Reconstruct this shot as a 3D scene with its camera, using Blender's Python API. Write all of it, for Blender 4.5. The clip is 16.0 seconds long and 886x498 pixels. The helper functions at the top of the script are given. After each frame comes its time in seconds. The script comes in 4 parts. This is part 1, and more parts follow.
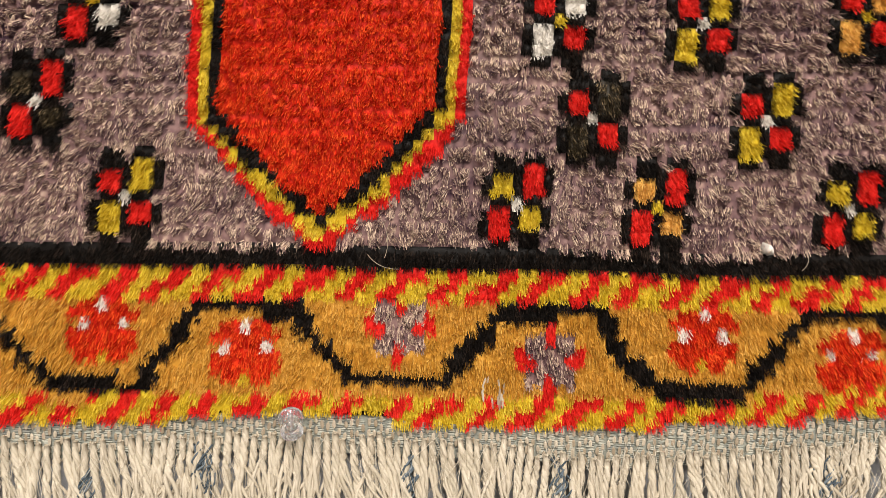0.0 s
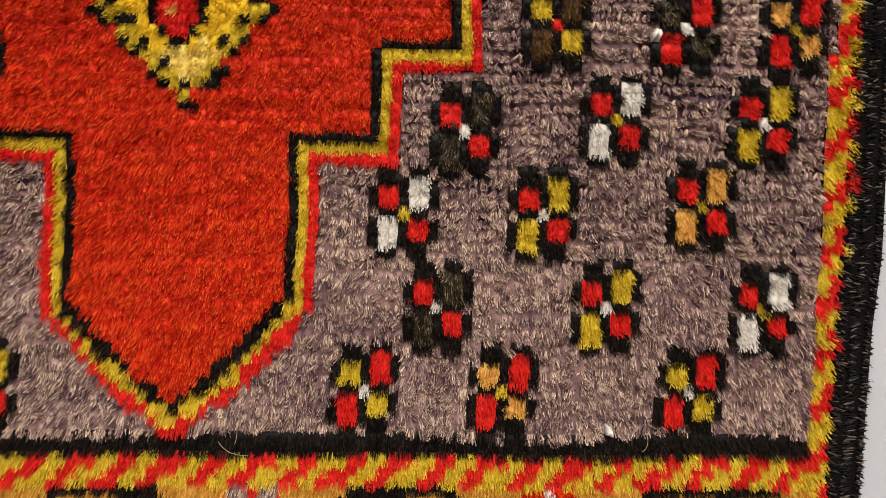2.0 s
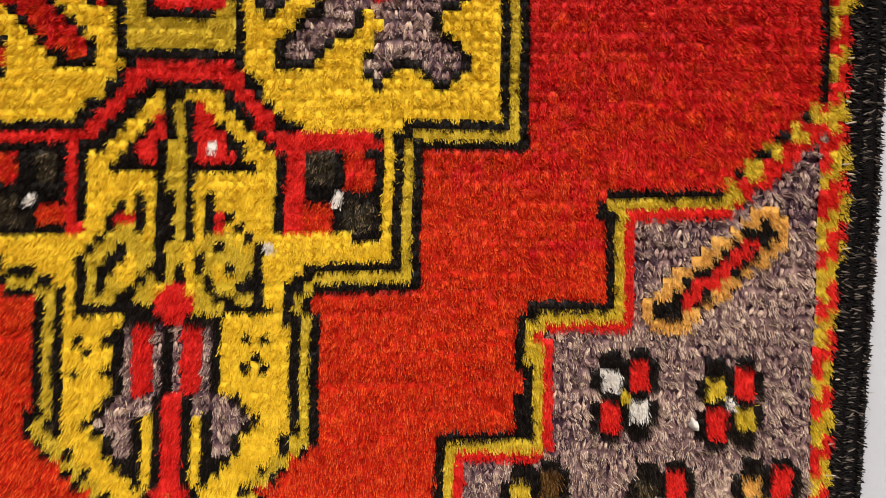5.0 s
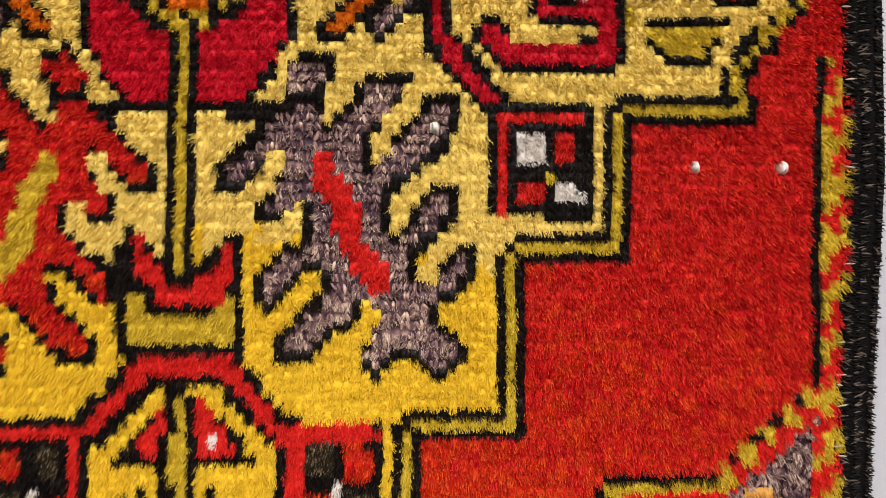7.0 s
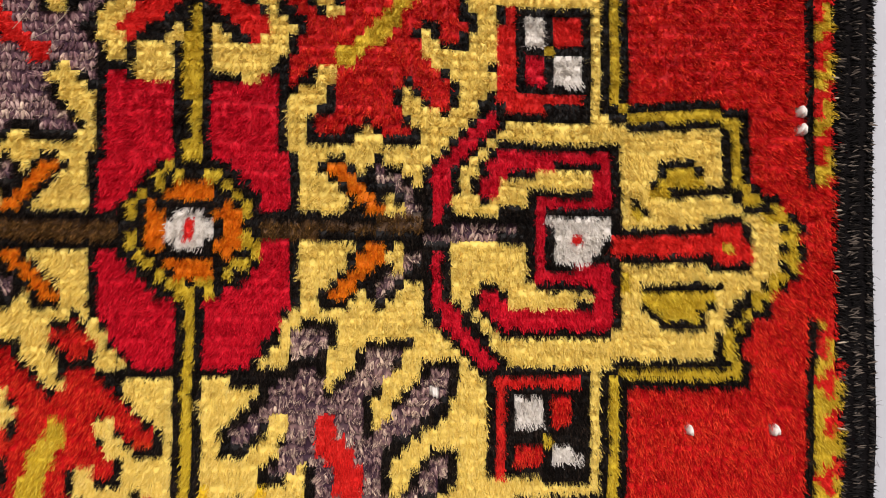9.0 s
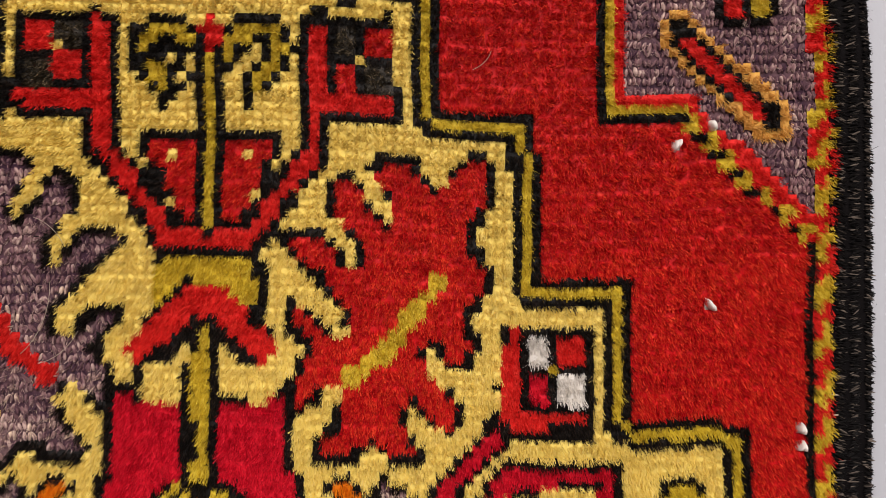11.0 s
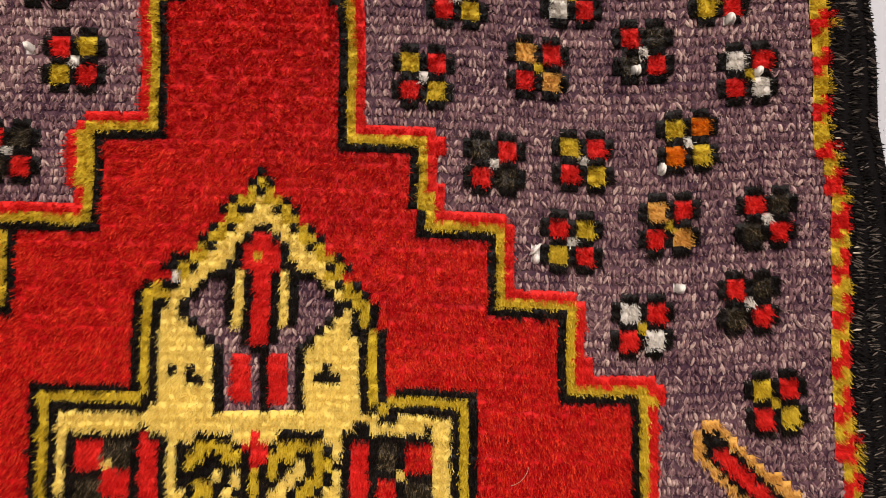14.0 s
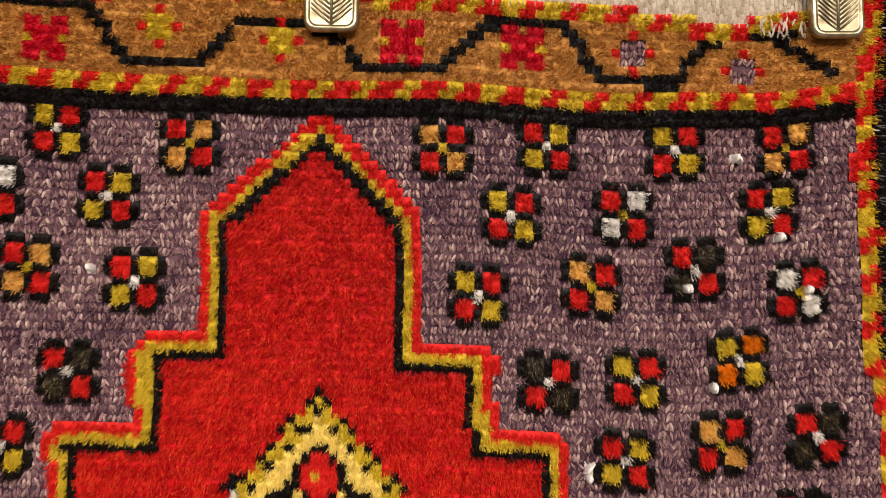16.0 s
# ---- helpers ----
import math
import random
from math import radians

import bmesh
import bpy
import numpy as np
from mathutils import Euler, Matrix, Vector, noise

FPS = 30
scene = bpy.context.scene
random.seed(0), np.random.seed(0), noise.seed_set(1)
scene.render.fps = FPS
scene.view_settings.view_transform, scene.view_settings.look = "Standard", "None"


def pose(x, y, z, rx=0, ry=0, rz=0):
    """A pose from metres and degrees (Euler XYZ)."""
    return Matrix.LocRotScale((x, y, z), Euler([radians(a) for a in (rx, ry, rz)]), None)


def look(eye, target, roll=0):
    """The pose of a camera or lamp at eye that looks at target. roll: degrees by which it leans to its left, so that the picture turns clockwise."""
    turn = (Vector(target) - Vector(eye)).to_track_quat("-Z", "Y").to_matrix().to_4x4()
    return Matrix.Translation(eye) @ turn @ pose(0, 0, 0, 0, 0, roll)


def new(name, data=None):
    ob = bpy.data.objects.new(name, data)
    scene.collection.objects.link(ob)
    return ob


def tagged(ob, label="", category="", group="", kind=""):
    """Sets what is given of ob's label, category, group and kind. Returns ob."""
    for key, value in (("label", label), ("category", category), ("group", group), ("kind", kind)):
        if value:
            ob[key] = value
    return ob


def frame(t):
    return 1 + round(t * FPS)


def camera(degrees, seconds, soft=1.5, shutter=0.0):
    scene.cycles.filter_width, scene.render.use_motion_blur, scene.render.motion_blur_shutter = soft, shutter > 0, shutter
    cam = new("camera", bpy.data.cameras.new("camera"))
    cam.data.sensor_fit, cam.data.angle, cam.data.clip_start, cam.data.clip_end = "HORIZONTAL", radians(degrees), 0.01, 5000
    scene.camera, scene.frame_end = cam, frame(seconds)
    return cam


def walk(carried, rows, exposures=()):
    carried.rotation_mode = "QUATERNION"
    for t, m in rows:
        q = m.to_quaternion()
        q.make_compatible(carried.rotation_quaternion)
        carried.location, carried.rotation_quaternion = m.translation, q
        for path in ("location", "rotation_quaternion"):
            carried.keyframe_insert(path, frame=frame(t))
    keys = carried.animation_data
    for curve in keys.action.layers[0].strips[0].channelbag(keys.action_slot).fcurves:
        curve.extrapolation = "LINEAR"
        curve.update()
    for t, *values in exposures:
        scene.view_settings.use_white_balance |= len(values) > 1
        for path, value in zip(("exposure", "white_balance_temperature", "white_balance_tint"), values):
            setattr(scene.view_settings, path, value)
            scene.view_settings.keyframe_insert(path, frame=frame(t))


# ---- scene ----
cam = camera(60, 16.0, soft=0.9)
PATH = [
    (0, (0.0430, -0.3140, 0.1648), (0.073, 1.683, 0.074), 2.5),
    (0.5, (0.0780, -0.3140, 0.1625), (0.108, 1.684, 0.075), 2.3),
    (1, (0.1068, -0.3140, 0.1720), (0.140, 1.685, 0.099), 2.3),
    (1.5, (0.1062, -0.3170, 0.2060), (0.148, 1.681, 0.124), 2.2),
    (2, (0.1015, -0.3210, 0.2419), (0.144, 1.678, 0.174), 2.1),
    (2.5, (0.1039, -0.3210, 0.2770), (0.145, 1.678, 0.218), 2.0),
    (3, (0.1062, -0.3230, 0.3130), (0.148, 1.676, 0.266), 1.9),
    (3.5, (0.1057, -0.3260, 0.3440), (0.139, 1.674, 0.310), 1.7),
    (4, (0.1041, -0.3260, 0.3720), (0.138, 1.674, 0.342), 1.5),
    (4.2, (0.1039, -0.3270, 0.3870), (0.139, 1.673, 0.355), 1.4),
    (6.3, (0.1055, -0.3290, 0.5160), (0.151, 1.670, 0.507), 0.2),
    (6.5, (0.1042, -0.3300, 0.5280), (0.152, 1.670, 0.524), 0.2),
    (7, (0.1026, -0.3310, 0.5630), (0.151, 1.668, 0.553), 0.3),
    (7.5, (0.1041, -0.3330, 0.5920), (0.145, 1.667, 0.594), 0.3),
    (8, (0.1055, -0.3340, 0.6211), (0.143, 1.666, 0.631), 0.3),
    (8.2, (0.1063, -0.3350, 0.6311), (0.142, 1.665, 0.644), 0.3),
    (10.3, (0.0969, -0.3400, 0.7629), (0.150, 1.660, 0.775), 0.4),
    (10.5, (0.0976, -0.3400, 0.7779), (0.147, 1.659, 0.791), 0.4),
    (11, (0.0980, -0.3430, 0.8140), (0.152, 1.656, 0.846), 0.4),
    (11.5, (0.0944, -0.3460, 0.8419), (0.150, 1.653, 0.886), 0.4),
    (12, (0.0869, -0.3470, 0.8708), (0.133, 1.652, 0.917), 0.4),
    (12.5, (0.0843, -0.3500, 0.9057), (0.137, 1.649, 0.963), 0.5),
    (13, (0.0877, -0.3530, 0.9368), (0.119, 1.646, 1.002), 0.6),
    (13.5, (0.0861, -0.3550, 0.9688), (0.128, 1.644, 1.037), 0.5),
    (14, (0.0796, -0.3570, 0.9926), (0.127, 1.641, 1.083), 0.4),
    (14.5, (0.0672, -0.3580, 1.0144), (0.116, 1.640, 1.100), 0.4),
    (15, (0.0627, -0.3610, 1.0413), (0.108, 1.636, 1.134), 0.5),
    (15.5, (0.0593, -0.3640, 1.0633), (0.106, 1.633, 1.171), 0.6),
    (16, (0.0528, -0.3660, 1.0912), (0.098, 1.630, 1.207), 0.6),
]
EXPOSURE = [(0.0, 0.17, 6800, 13), (0.5, 0.1, 6800, 13), (1.0, -0.15, 6800, 14), (1.5, -0.2, 6800, 14), (2.5, 0.02, 6800, 14), (4.0, -0.02, 6750, 14), (7.0, -0.2, 6500, 16), (8.2, -0.22, 6500, 17), (10.5, -0.40, 6500, 18), (11.5, -0.54, 6600, 18), (12.0, -0.40, 6700, 18), (13.0, -0.43, 6800, 18), (13.5, -0.33, 6840, 18), (14.5, -0.3, 6900, 19), (15.0, -0.24, 6940, 19), (16.0, -0.33, 7000, 19)]
walk(cam, [(t, look(eye, target, roll)) for t, eye, target, roll in PATH], EXPOSURE)

# ---- light: a white room with soft area lamps added out of view ----
world = bpy.data.worlds.new("world")
scene.world = world
world.use_nodes = True
world.node_tree.nodes["Background"].inputs[0].default_value = (0.9, 0.95, 1.0, 1)
world.node_tree.nodes["Background"].inputs[1].default_value = 0.15


def area_lamp(x, y, z, target, wide, high, watts, colour):
    data = bpy.data.lights.new("added_lamp", "AREA")
    data.shape, data.size, data.size_y, data.energy, data.color = "RECTANGLE", wide, high, watts, colour
    ob = new("added_lamp", data)
    ob.matrix_world = look((x, y, z), target)
    return ob


# both lamps are added to light the pile from the front; no fixture holds them
area_lamp(0.6, -3.1, 2.1, (0.05, 0.0, 0.6), 1.4, 0.9, 150, (1.0, 0.965, 0.92))
area_lamp(-1.5, -2.8, 2.2, (0.0, 0.0, 0.6), 0.9, 0.6, 55, (1.0, 0.965, 0.92))


# ---- materials ----
def material(name):
    m = bpy.data.materials.new(name)
    m.use_nodes = True
    return m, m.node_tree.nodes, m.node_tree.links, m.node_tree.nodes["Principled BSDF"]


def ramp_node(nodes, stops):
    r = nodes.new("ShaderNodeValToRGB")
    while len(r.color_ramp.elements) < len(stops):
        r.color_ramp.elements.new(0.5)
    for e, (p, c) in zip(r.color_ramp.elements, stops):
        e.position, e.color = p, (*c, 1)
    return r


def wool(name, dark, mid, light, rough=0.45, gloss=0.18, abrash=0.2, spread=1.0, single=False, knee=0.5, glow=0.0):
    """Dyed wool: every fibre (its shade attribute, or each single thread) has its own shade, with the dye lot drifting in bands along the rug."""
    m, nodes, links, bsdf = material(name)
    if single:
        own = nodes.new("ShaderNodeNewGeometry").outputs["Random Per Island"]
    else:
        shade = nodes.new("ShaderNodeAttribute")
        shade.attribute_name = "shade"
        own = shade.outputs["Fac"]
    coord = nodes.new("ShaderNodeTexCoord")
    scale = nodes.new("ShaderNodeMapping")
    scale.inputs["Scale"].default_value = (6, 6, 38)
    bands = nodes.new("ShaderNodeTexNoise")
    bands.inputs["Scale"].default_value, bands.inputs["Detail"].default_value = 1.0, 3
    blots = nodes.new("ShaderNodeTexNoise")
    blots.inputs["Scale"].default_value, blots.inputs["Detail"].default_value = 70, 2
    links.new(coord.outputs["Object"], scale.inputs[0])
    links.new(scale.outputs[0], bands.inputs["Vector"])
    links.new(coord.outputs["Object"], blots.inputs["Vector"])
    knots = nodes.new("ShaderNodeTexNoise")
    knots.inputs["Scale"].default_value, knots.inputs["Detail"].default_value = 260, 1
    links.new(coord.outputs["Object"], knots.inputs["Vector"])
    two = nodes.new("ShaderNodeMath")
    two.operation = "ADD"
    links.new(bands.outputs["Fac"], two.inputs[0])
    links.new(knots.outputs["Fac"], two.inputs[1])
    add = nodes.new("ShaderNodeMath")
    add.operation = "ADD"
    links.new(two.outputs[0], add.inputs[0])
    links.new(blots.outputs["Fac"], add.inputs[1])
    fit = nodes.new("ShaderNodeMath")
    fit.operation = "MULTIPLY_ADD"
    fit.inputs[1].default_value, fit.inputs[2].default_value = abrash * 2, -abrash * 3
    links.new(add.outputs[0], fit.inputs[0])
    total = nodes.new("ShaderNodeMath")
    total.operation = "ADD"
    links.new(fit.outputs[0], total.inputs[0])
    each = nodes.new("ShaderNodeMath")
    each.operation = "MULTIPLY_ADD"
    each.inputs[1].default_value, each.inputs[2].default_value = spread, 0.5 - spread / 2
    links.new(own, each.inputs[0])
    links.new(each.outputs[0], total.inputs[1])
    ramp = ramp_node(nodes, ((0.0, dark), (knee, mid), (1.0, light)))
    links.new(total.outputs[0], ramp.inputs[0])
    links.new(ramp.outputs[0], bsdf.inputs["Base Color"])
    bsdf.inputs["Roughness"].default_value = rough
    bsdf.inputs["Specular IOR Level"].default_value = gloss
    if glow:
        # light passes through the loose fibres
        through_fibre = nodes.new("ShaderNodeBsdfTranslucent")
        links.new(ramp.outputs[0], through_fibre.inputs["Color"])
        mix = nodes.new("ShaderNodeMixShader")
        mix.inputs[0].default_value = glow
        links.new(bsdf.outputs[0], mix.inputs[1])
        links.new(through_fibre.outputs[0], mix.inputs[2])
        links.new(mix.outputs[0], nodes["Material Output"].inputs["Surface"])
    return m


DYES = {
    # the orange light end of R and S paints glints on the red fibres
    "R": wool("madder_red_wool", (0.38, 0.008, 0.004), (0.66, 0.025, 0.007), (0.84, 0.115, 0.022), 0.5, 0.10, spread=1.5, glow=0.1),
    "S": wool("deep_red_wool", (0.35, 0.003, 0.006), (0.63, 0.011, 0.011), (0.83, 0.070, 0.026), 0.5, 0.09, spread=1.5, glow=0.1),
    "r": wool("scarlet_wool", (0.50, 0.008, 0.007), (0.73, 0.022, 0.016), (0.83, 0.050, 0.032), 0.55, 0.10, glow=0.12),
    "C": wool("crimson_wool", (0.38, 0.003, 0.010), (0.65, 0.008, 0.024), (0.78, 0.022, 0.040), 0.55, 0.10, spread=1.2, glow=0.12),
    "Y": wool("golden_yellow_wool", (0.70, 0.45, 0.018), (0.82, 0.555, 0.028), (0.89, 0.66, 0.070), 0.6, 0.08, abrash=0.12, spread=0.65, glow=0.1),
    "P": wool("pale_yellow_wool", (0.71, 0.51, 0.090), (0.83, 0.63, 0.145), (0.90, 0.74, 0.26), 0.6, 0.08, abrash=0.12, spread=0.65, glow=0.1),
    "O": wool("olive_yellow_wool", (0.44, 0.29, 0.012), (0.67, 0.475, 0.028), (0.80, 0.62, 0.080), 0.55, 0.12, glow=0.12),
    "K": wool("black_wool", (0.003, 0.0025, 0.0022), (0.008, 0.0062, 0.005), (0.045, 0.030, 0.022), 0.5, 0.10, knee=0.65),
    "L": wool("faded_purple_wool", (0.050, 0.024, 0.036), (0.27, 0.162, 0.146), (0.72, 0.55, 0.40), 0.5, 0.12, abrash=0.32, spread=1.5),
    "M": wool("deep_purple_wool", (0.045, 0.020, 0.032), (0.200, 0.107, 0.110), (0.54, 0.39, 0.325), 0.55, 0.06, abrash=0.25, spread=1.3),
    "G": wool("ochre_wool", (0.40, 0.175, 0.018), (0.61, 0.300, 0.040), (0.76, 0.45, 0.10), 0.55, 0.12, glow=0.12),
    "H": wool("dull_ochre_wool", (0.34, 0.140, 0.024), (0.56, 0.260, 0.055), (0.70, 0.39, 0.12), 0.55, 0.10, glow=0.12),
    "W": wool("ivory_wool", (0.58, 0.53, 0.45), (0.75, 0.70, 0.62), (0.84, 0.80, 0.73), 0.6, 0.10, spread=0.6, glow=0.12),
    "B": wool("brown_wool", (0.026, 0.012, 0.004), (0.085, 0.038, 0.009), (0.30, 0.15, 0.04), knee=0.6),
    "T": wool("orange_wool", (0.55, 0.10, 0.003), (0.80, 0.20, 0.005), (0.86, 0.30, 0.012), 0.55, 0.1, glow=0.15),
    "A": wool("apricot_wool", (0.54, 0.24, 0.04), (0.76, 0.41, 0.085), (0.84, 0.53, 0.17), 0.55, 0.1, glow=0.15),
    "D": wool("dark_olive_wool", (0.010, 0.007, 0.004), (0.034, 0.024, 0.011), (0.34, 0.25, 0.14), knee=0.66),
}
ORDER = "RSrCYPOKLMGHWBTAD"
# darker than the end weave: shade in the gaps put into the colour
GROUND = wool("gap_shaded_ground_weave", (0.010, 0.007, 0.006), (0.025, 0.018, 0.014), (0.05, 0.036, 0.028), 0.8, 0.1, single=True)
COTTON = wool("cream_cotton", (0.32, 0.26, 0.18), (0.44, 0.37, 0.275), (0.56, 0.49, 0.38), 0.8, 0.08, 0.25, single=True)
FRINGE = wool("pale_cotton_fringe", (0.40, 0.34, 0.25), (0.54, 0.475, 0.365), (0.68, 0.615, 0.50), 0.8, 0.08, 0.25, single=True)
WEFT = wool("grey_green_weft", (0.17, 0.18, 0.16), (0.30, 0.31, 0.26), (0.42, 0.41, 0.34), 0.75, 0.2, 0.3, single=True)
BLUE = wool("blue_grey_weft", (0.05, 0.07, 0.085), (0.11, 0.14, 0.16), (0.22, 0.25, 0.26), 0.75, 0.2, 0.3, single=True)
# pale end: brownish hairs, and glints on the black ones painted in
GOAT = wool("black_goat_hair", (0.003, 0.0026, 0.0026), (0.007, 0.0058, 0.0052), (0.15, 0.12, 0.095), 0.45, 0.15, 0.1, 1.0, single=True, knee=0.73)
BLACK = wool("black_side_core", (0.003, 0.0025, 0.0025), (0.005, 0.004, 0.004), (0.008, 0.006, 0.006), 0.8, 0.05, single=True)
WRAP = wool("beige_wrapping", (0.30, 0.25, 0.18), (0.42, 0.36, 0.26), (0.56, 0.50, 0.39), 0.7, 0.25, 0.3, single=True)


def plaster(name, colour):
    m, nodes, links, bsdf = material(name)
    coord = nodes.new("ShaderNodeTexCoord")
    fine = nodes.new("ShaderNodeTexNoise")
    fine.inputs["Scale"].default_value, fine.inputs["Detail"].default_value = 240, 4
    wide = nodes.new("ShaderNodeTexNoise")
    wide.inputs["Scale"].default_value, wide.inputs["Detail"].default_value = 9, 5
    for n in (fine, wide):
        links.new(coord.outputs["Object"], n.inputs["Vector"])
    ramp = ramp_node(nodes, ((0.3, [v * 0.93 for v in colour]), (0.7, colour)))
    links.new(wide.outputs["Fac"], ramp.inputs[0])
    links.new(ramp.outputs[0], bsdf.inputs["Base Color"])
    bump = nodes.new("ShaderNodeBump")
    bump.inputs["Strength"].default_value, bump.inputs["Distance"].default_value = 0.3, 0.0006
    links.new(fine.outputs["Fac"], bump.inputs["Height"])
    links.new(bump.outputs[0], bsdf.inputs["Normal"])
    bsdf.inputs["Roughness"].default_value = 0.75
    return m


PAINT = plaster("white_wall_paint", (0.425, 0.435, 0.455))
FLOOR = plaster("grey_floor", (0.30, 0.28, 0.26))


def brass():
    m, nodes, links, bsdf = material("aged_brass")
    coord = nodes.new("ShaderNodeTexCoord")
    spots = nodes.new("ShaderNodeTexNoise")
    spots.inputs["Scale"].default_value, spots.inputs["Detail"].default_value = 160, 5
    links.new(coord.outputs["Object"], spots.inputs["Vector"])
    tone = ramp_node(nodes, ((0.3, (0.22, 0.18, 0.10)), (0.65, (0.46, 0.40, 0.25))))
    rough = ramp_node(nodes, ((0.3, (0.5, 0.5, 0.5)), (0.7, (0.28, 0.28, 0.28))))
    links.new(spots.outputs["Fac"], tone.inputs[0])
    links.new(spots.outputs["Fac"], rough.inputs[0])
    links.new(tone.outputs[0], bsdf.inputs["Base Color"])
    links.new(rough.outputs[0], bsdf.inputs["Roughness"])
    bsdf.inputs["Metallic"].default_value = 1.0
    return m


def clear_plastic():
    m, nodes, links, bsdf = material("clear_plastic")
    bsdf.inputs["Base Color"].default_value = (0.96, 0.97, 0.97, 1)
    bsdf.inputs["Roughness"].default_value = 0.08
    bsdf.inputs["IOR"].default_value = 1.46
    bsdf.inputs["Transmission Weight"].default_value = 0.92
    return m


def steel():
    m, nodes, links, bsdf = material("steel")
    bsdf.inputs["Base Color"].default_value = (0.6, 0.6, 0.6, 1)
    bsdf.inputs["Metallic"].default_value, bsdf.inputs["Roughness"].default_value = 1.0, 0.3
    return m


BRASS, PLASTIC, STEEL = brass(), clear_plastic(), steel()


# ---- the room ----
def block(name, x0, x1, y0, y1, z0, z1, mat, label, category):
    bm = bmesh.new()
    bmesh.ops.create_cube(bm, size=1)
    for v in bm.verts:
        v.co = ((x0 + x1) / 2 + v.co.x * (x1 - x0), (y0 + y1) / 2 + v.co.y * (y1 - y0), (z0 + z1) / 2 + v.co.z * (z1 - z0))
    me = bpy.data.meshes.new(name)
    bm.to_mesh(me)
    bm.free()
    me.materials.append(mat)
    return tagged(new(name, me), label, category, kind="structure")


block("wall_north", -3, 3, 0.012, 0.13, -0.8, 2.5, PAINT, "white painted plaster wall behind the rug", "wall")
block("wall_south", -3, 3, -4.1, -4.0, -0.8, 2.5, PAINT, "white painted plaster wall across the room", "wall")
block("wall_west", -3.1, -3, -4.1, 0.13, -0.8, 2.5, PAINT, "white painted plaster side wall", "wall")
block("wall_east", 3, 3.1, -4.1, 0.13, -0.8, 2.5, PAINT, "white painted plaster side wall", "wall")
block("floor", -3.1, 3.1, -4.1, 0.13, -0.9, -0.8, FLOOR, "plain grey floor of the room", "floor")
block("ceiling", -3.1, 3.1, -4.1, 0.13, 2.5, 2.6, PAINT, "white painted ceiling", "ceiling")

# ---- the rug's design, in millimetres: x from the middle line, z upwards ----
# the stepped star, from its foot up one side and down the other
STAR = [(-4, 157), (16, 172), (43, 201), (46, 215), (47, 228), (46, 272), (81, 273), (80, 310), (114, 311), (113, 352), (149, 353), (148, 407), (185, 409), (183, 457), (230, 459), (278, 502), (278, 574), (278, 570), (278, 642), (300, 644), (300, 699), (278, 711), (278, 817), (278, 821), (215, 881), (182, 881), (182, 940), (148, 940), (147, 979), (113, 979), (112, 1015), (78, 1017), (78, 1057), (43, 1059), (44, 1099), (42, 1102), (43, 1123), (2, 1166)]
STAR += [(-24, 1144), (-47, 1122), (-46, 1061), (-76, 1061), (-77, 1060), (-76, 1020), (-116, 1019), (-113, 979), (-147, 979), (-148, 940), (-182, 940), (-182, 881), (-215, 881), (-278, 821), (-278, 817), (-278, 711), (-300, 699), (-300, 644), (-278, 642), (-278, 570), (-278, 574), (-278, 502), (-230, 459), (-183, 457), (-185, 409), (-148, 407), (-149, 353), (-113, 352), (-114, 311), (-80, 310), (-85, 267), (-51, 269), (-50, 225), (-52, 201), (-30, 178)]
MEDALLION = [(0, 282), (24, 310), (42, 336), (58, 351), (57, 414), (103, 416), (101, 478), (146, 478), (146, 553), (193, 553), (192, 614), (246, 615), (246, 637), (271, 666), (272, 690), (251, 706), (247, 711), (247, 741), (194, 743), (193, 805), (150, 805), (150, 881), (106, 882), (105, 942), (61, 942), (60, 982), (54, 987), (29, 1019), (3, 1048)]
MEDALLION += [(-20, 1020), (-53, 987), (-56, 976), (-55, 945), (-101, 944), (-99, 884), (-150, 881), (-150, 805), (-193, 805), (-194, 743), (-247, 741), (-247, 711), (-251, 706), (-272, 690), (-271, 666), (-246, 637), (-246, 615), (-192, 614), (-193, 553), (-146, 553), (-146, 478), (-105, 478), (-104, 422), (-63, 411), (-66, 352), (-51, 335), (-28, 310)]
BOTTOM_LINE = [(-134, 139), (-98, 141), (40, 145), (156, 147), (264, 150)]
TOP_LINE = [(-151, 1185), (-84, 1181), (-16, 1180), (65, 1180), (147, 1176), (217, 1177), (275, 1185)]
BOTTOM_EDGE = [(-133, 70), (-96, 71), (-20, 78), (42, 77), (124, 78), (183, 82), (234, 89), (267, 95)]
TOP_EDGE = [(-153, 1242), (10, 1240), (120, 1235), (156, 1231), (198, 1225), (232, 1231), (260, 1239), (279, 1243)]
SIDE = [(273, 97), (275, 130), (276, 200), (279, 235), (279, 331), (280, 346), (284, 476), (284, 492), (288, 595), (288, 599), (285, 681), (285, 752), (284, 878), (284, 902), (281, 941), (282, 1028), (272, 1072), (274, 1121), (270, 1154), (277, 1233)]

MM = 0.001
CELL_X, CELL_Z = 4.2, 4.35
COLS, ROWS = 140, 278
rng = np.random.default_rng(7)


def along(points, x):
    xs, zs = zip(*sorted(points))
    return np.interp(x, xs, zs)


def mirrored(points):
    return [(-x, z) for x, z in points]


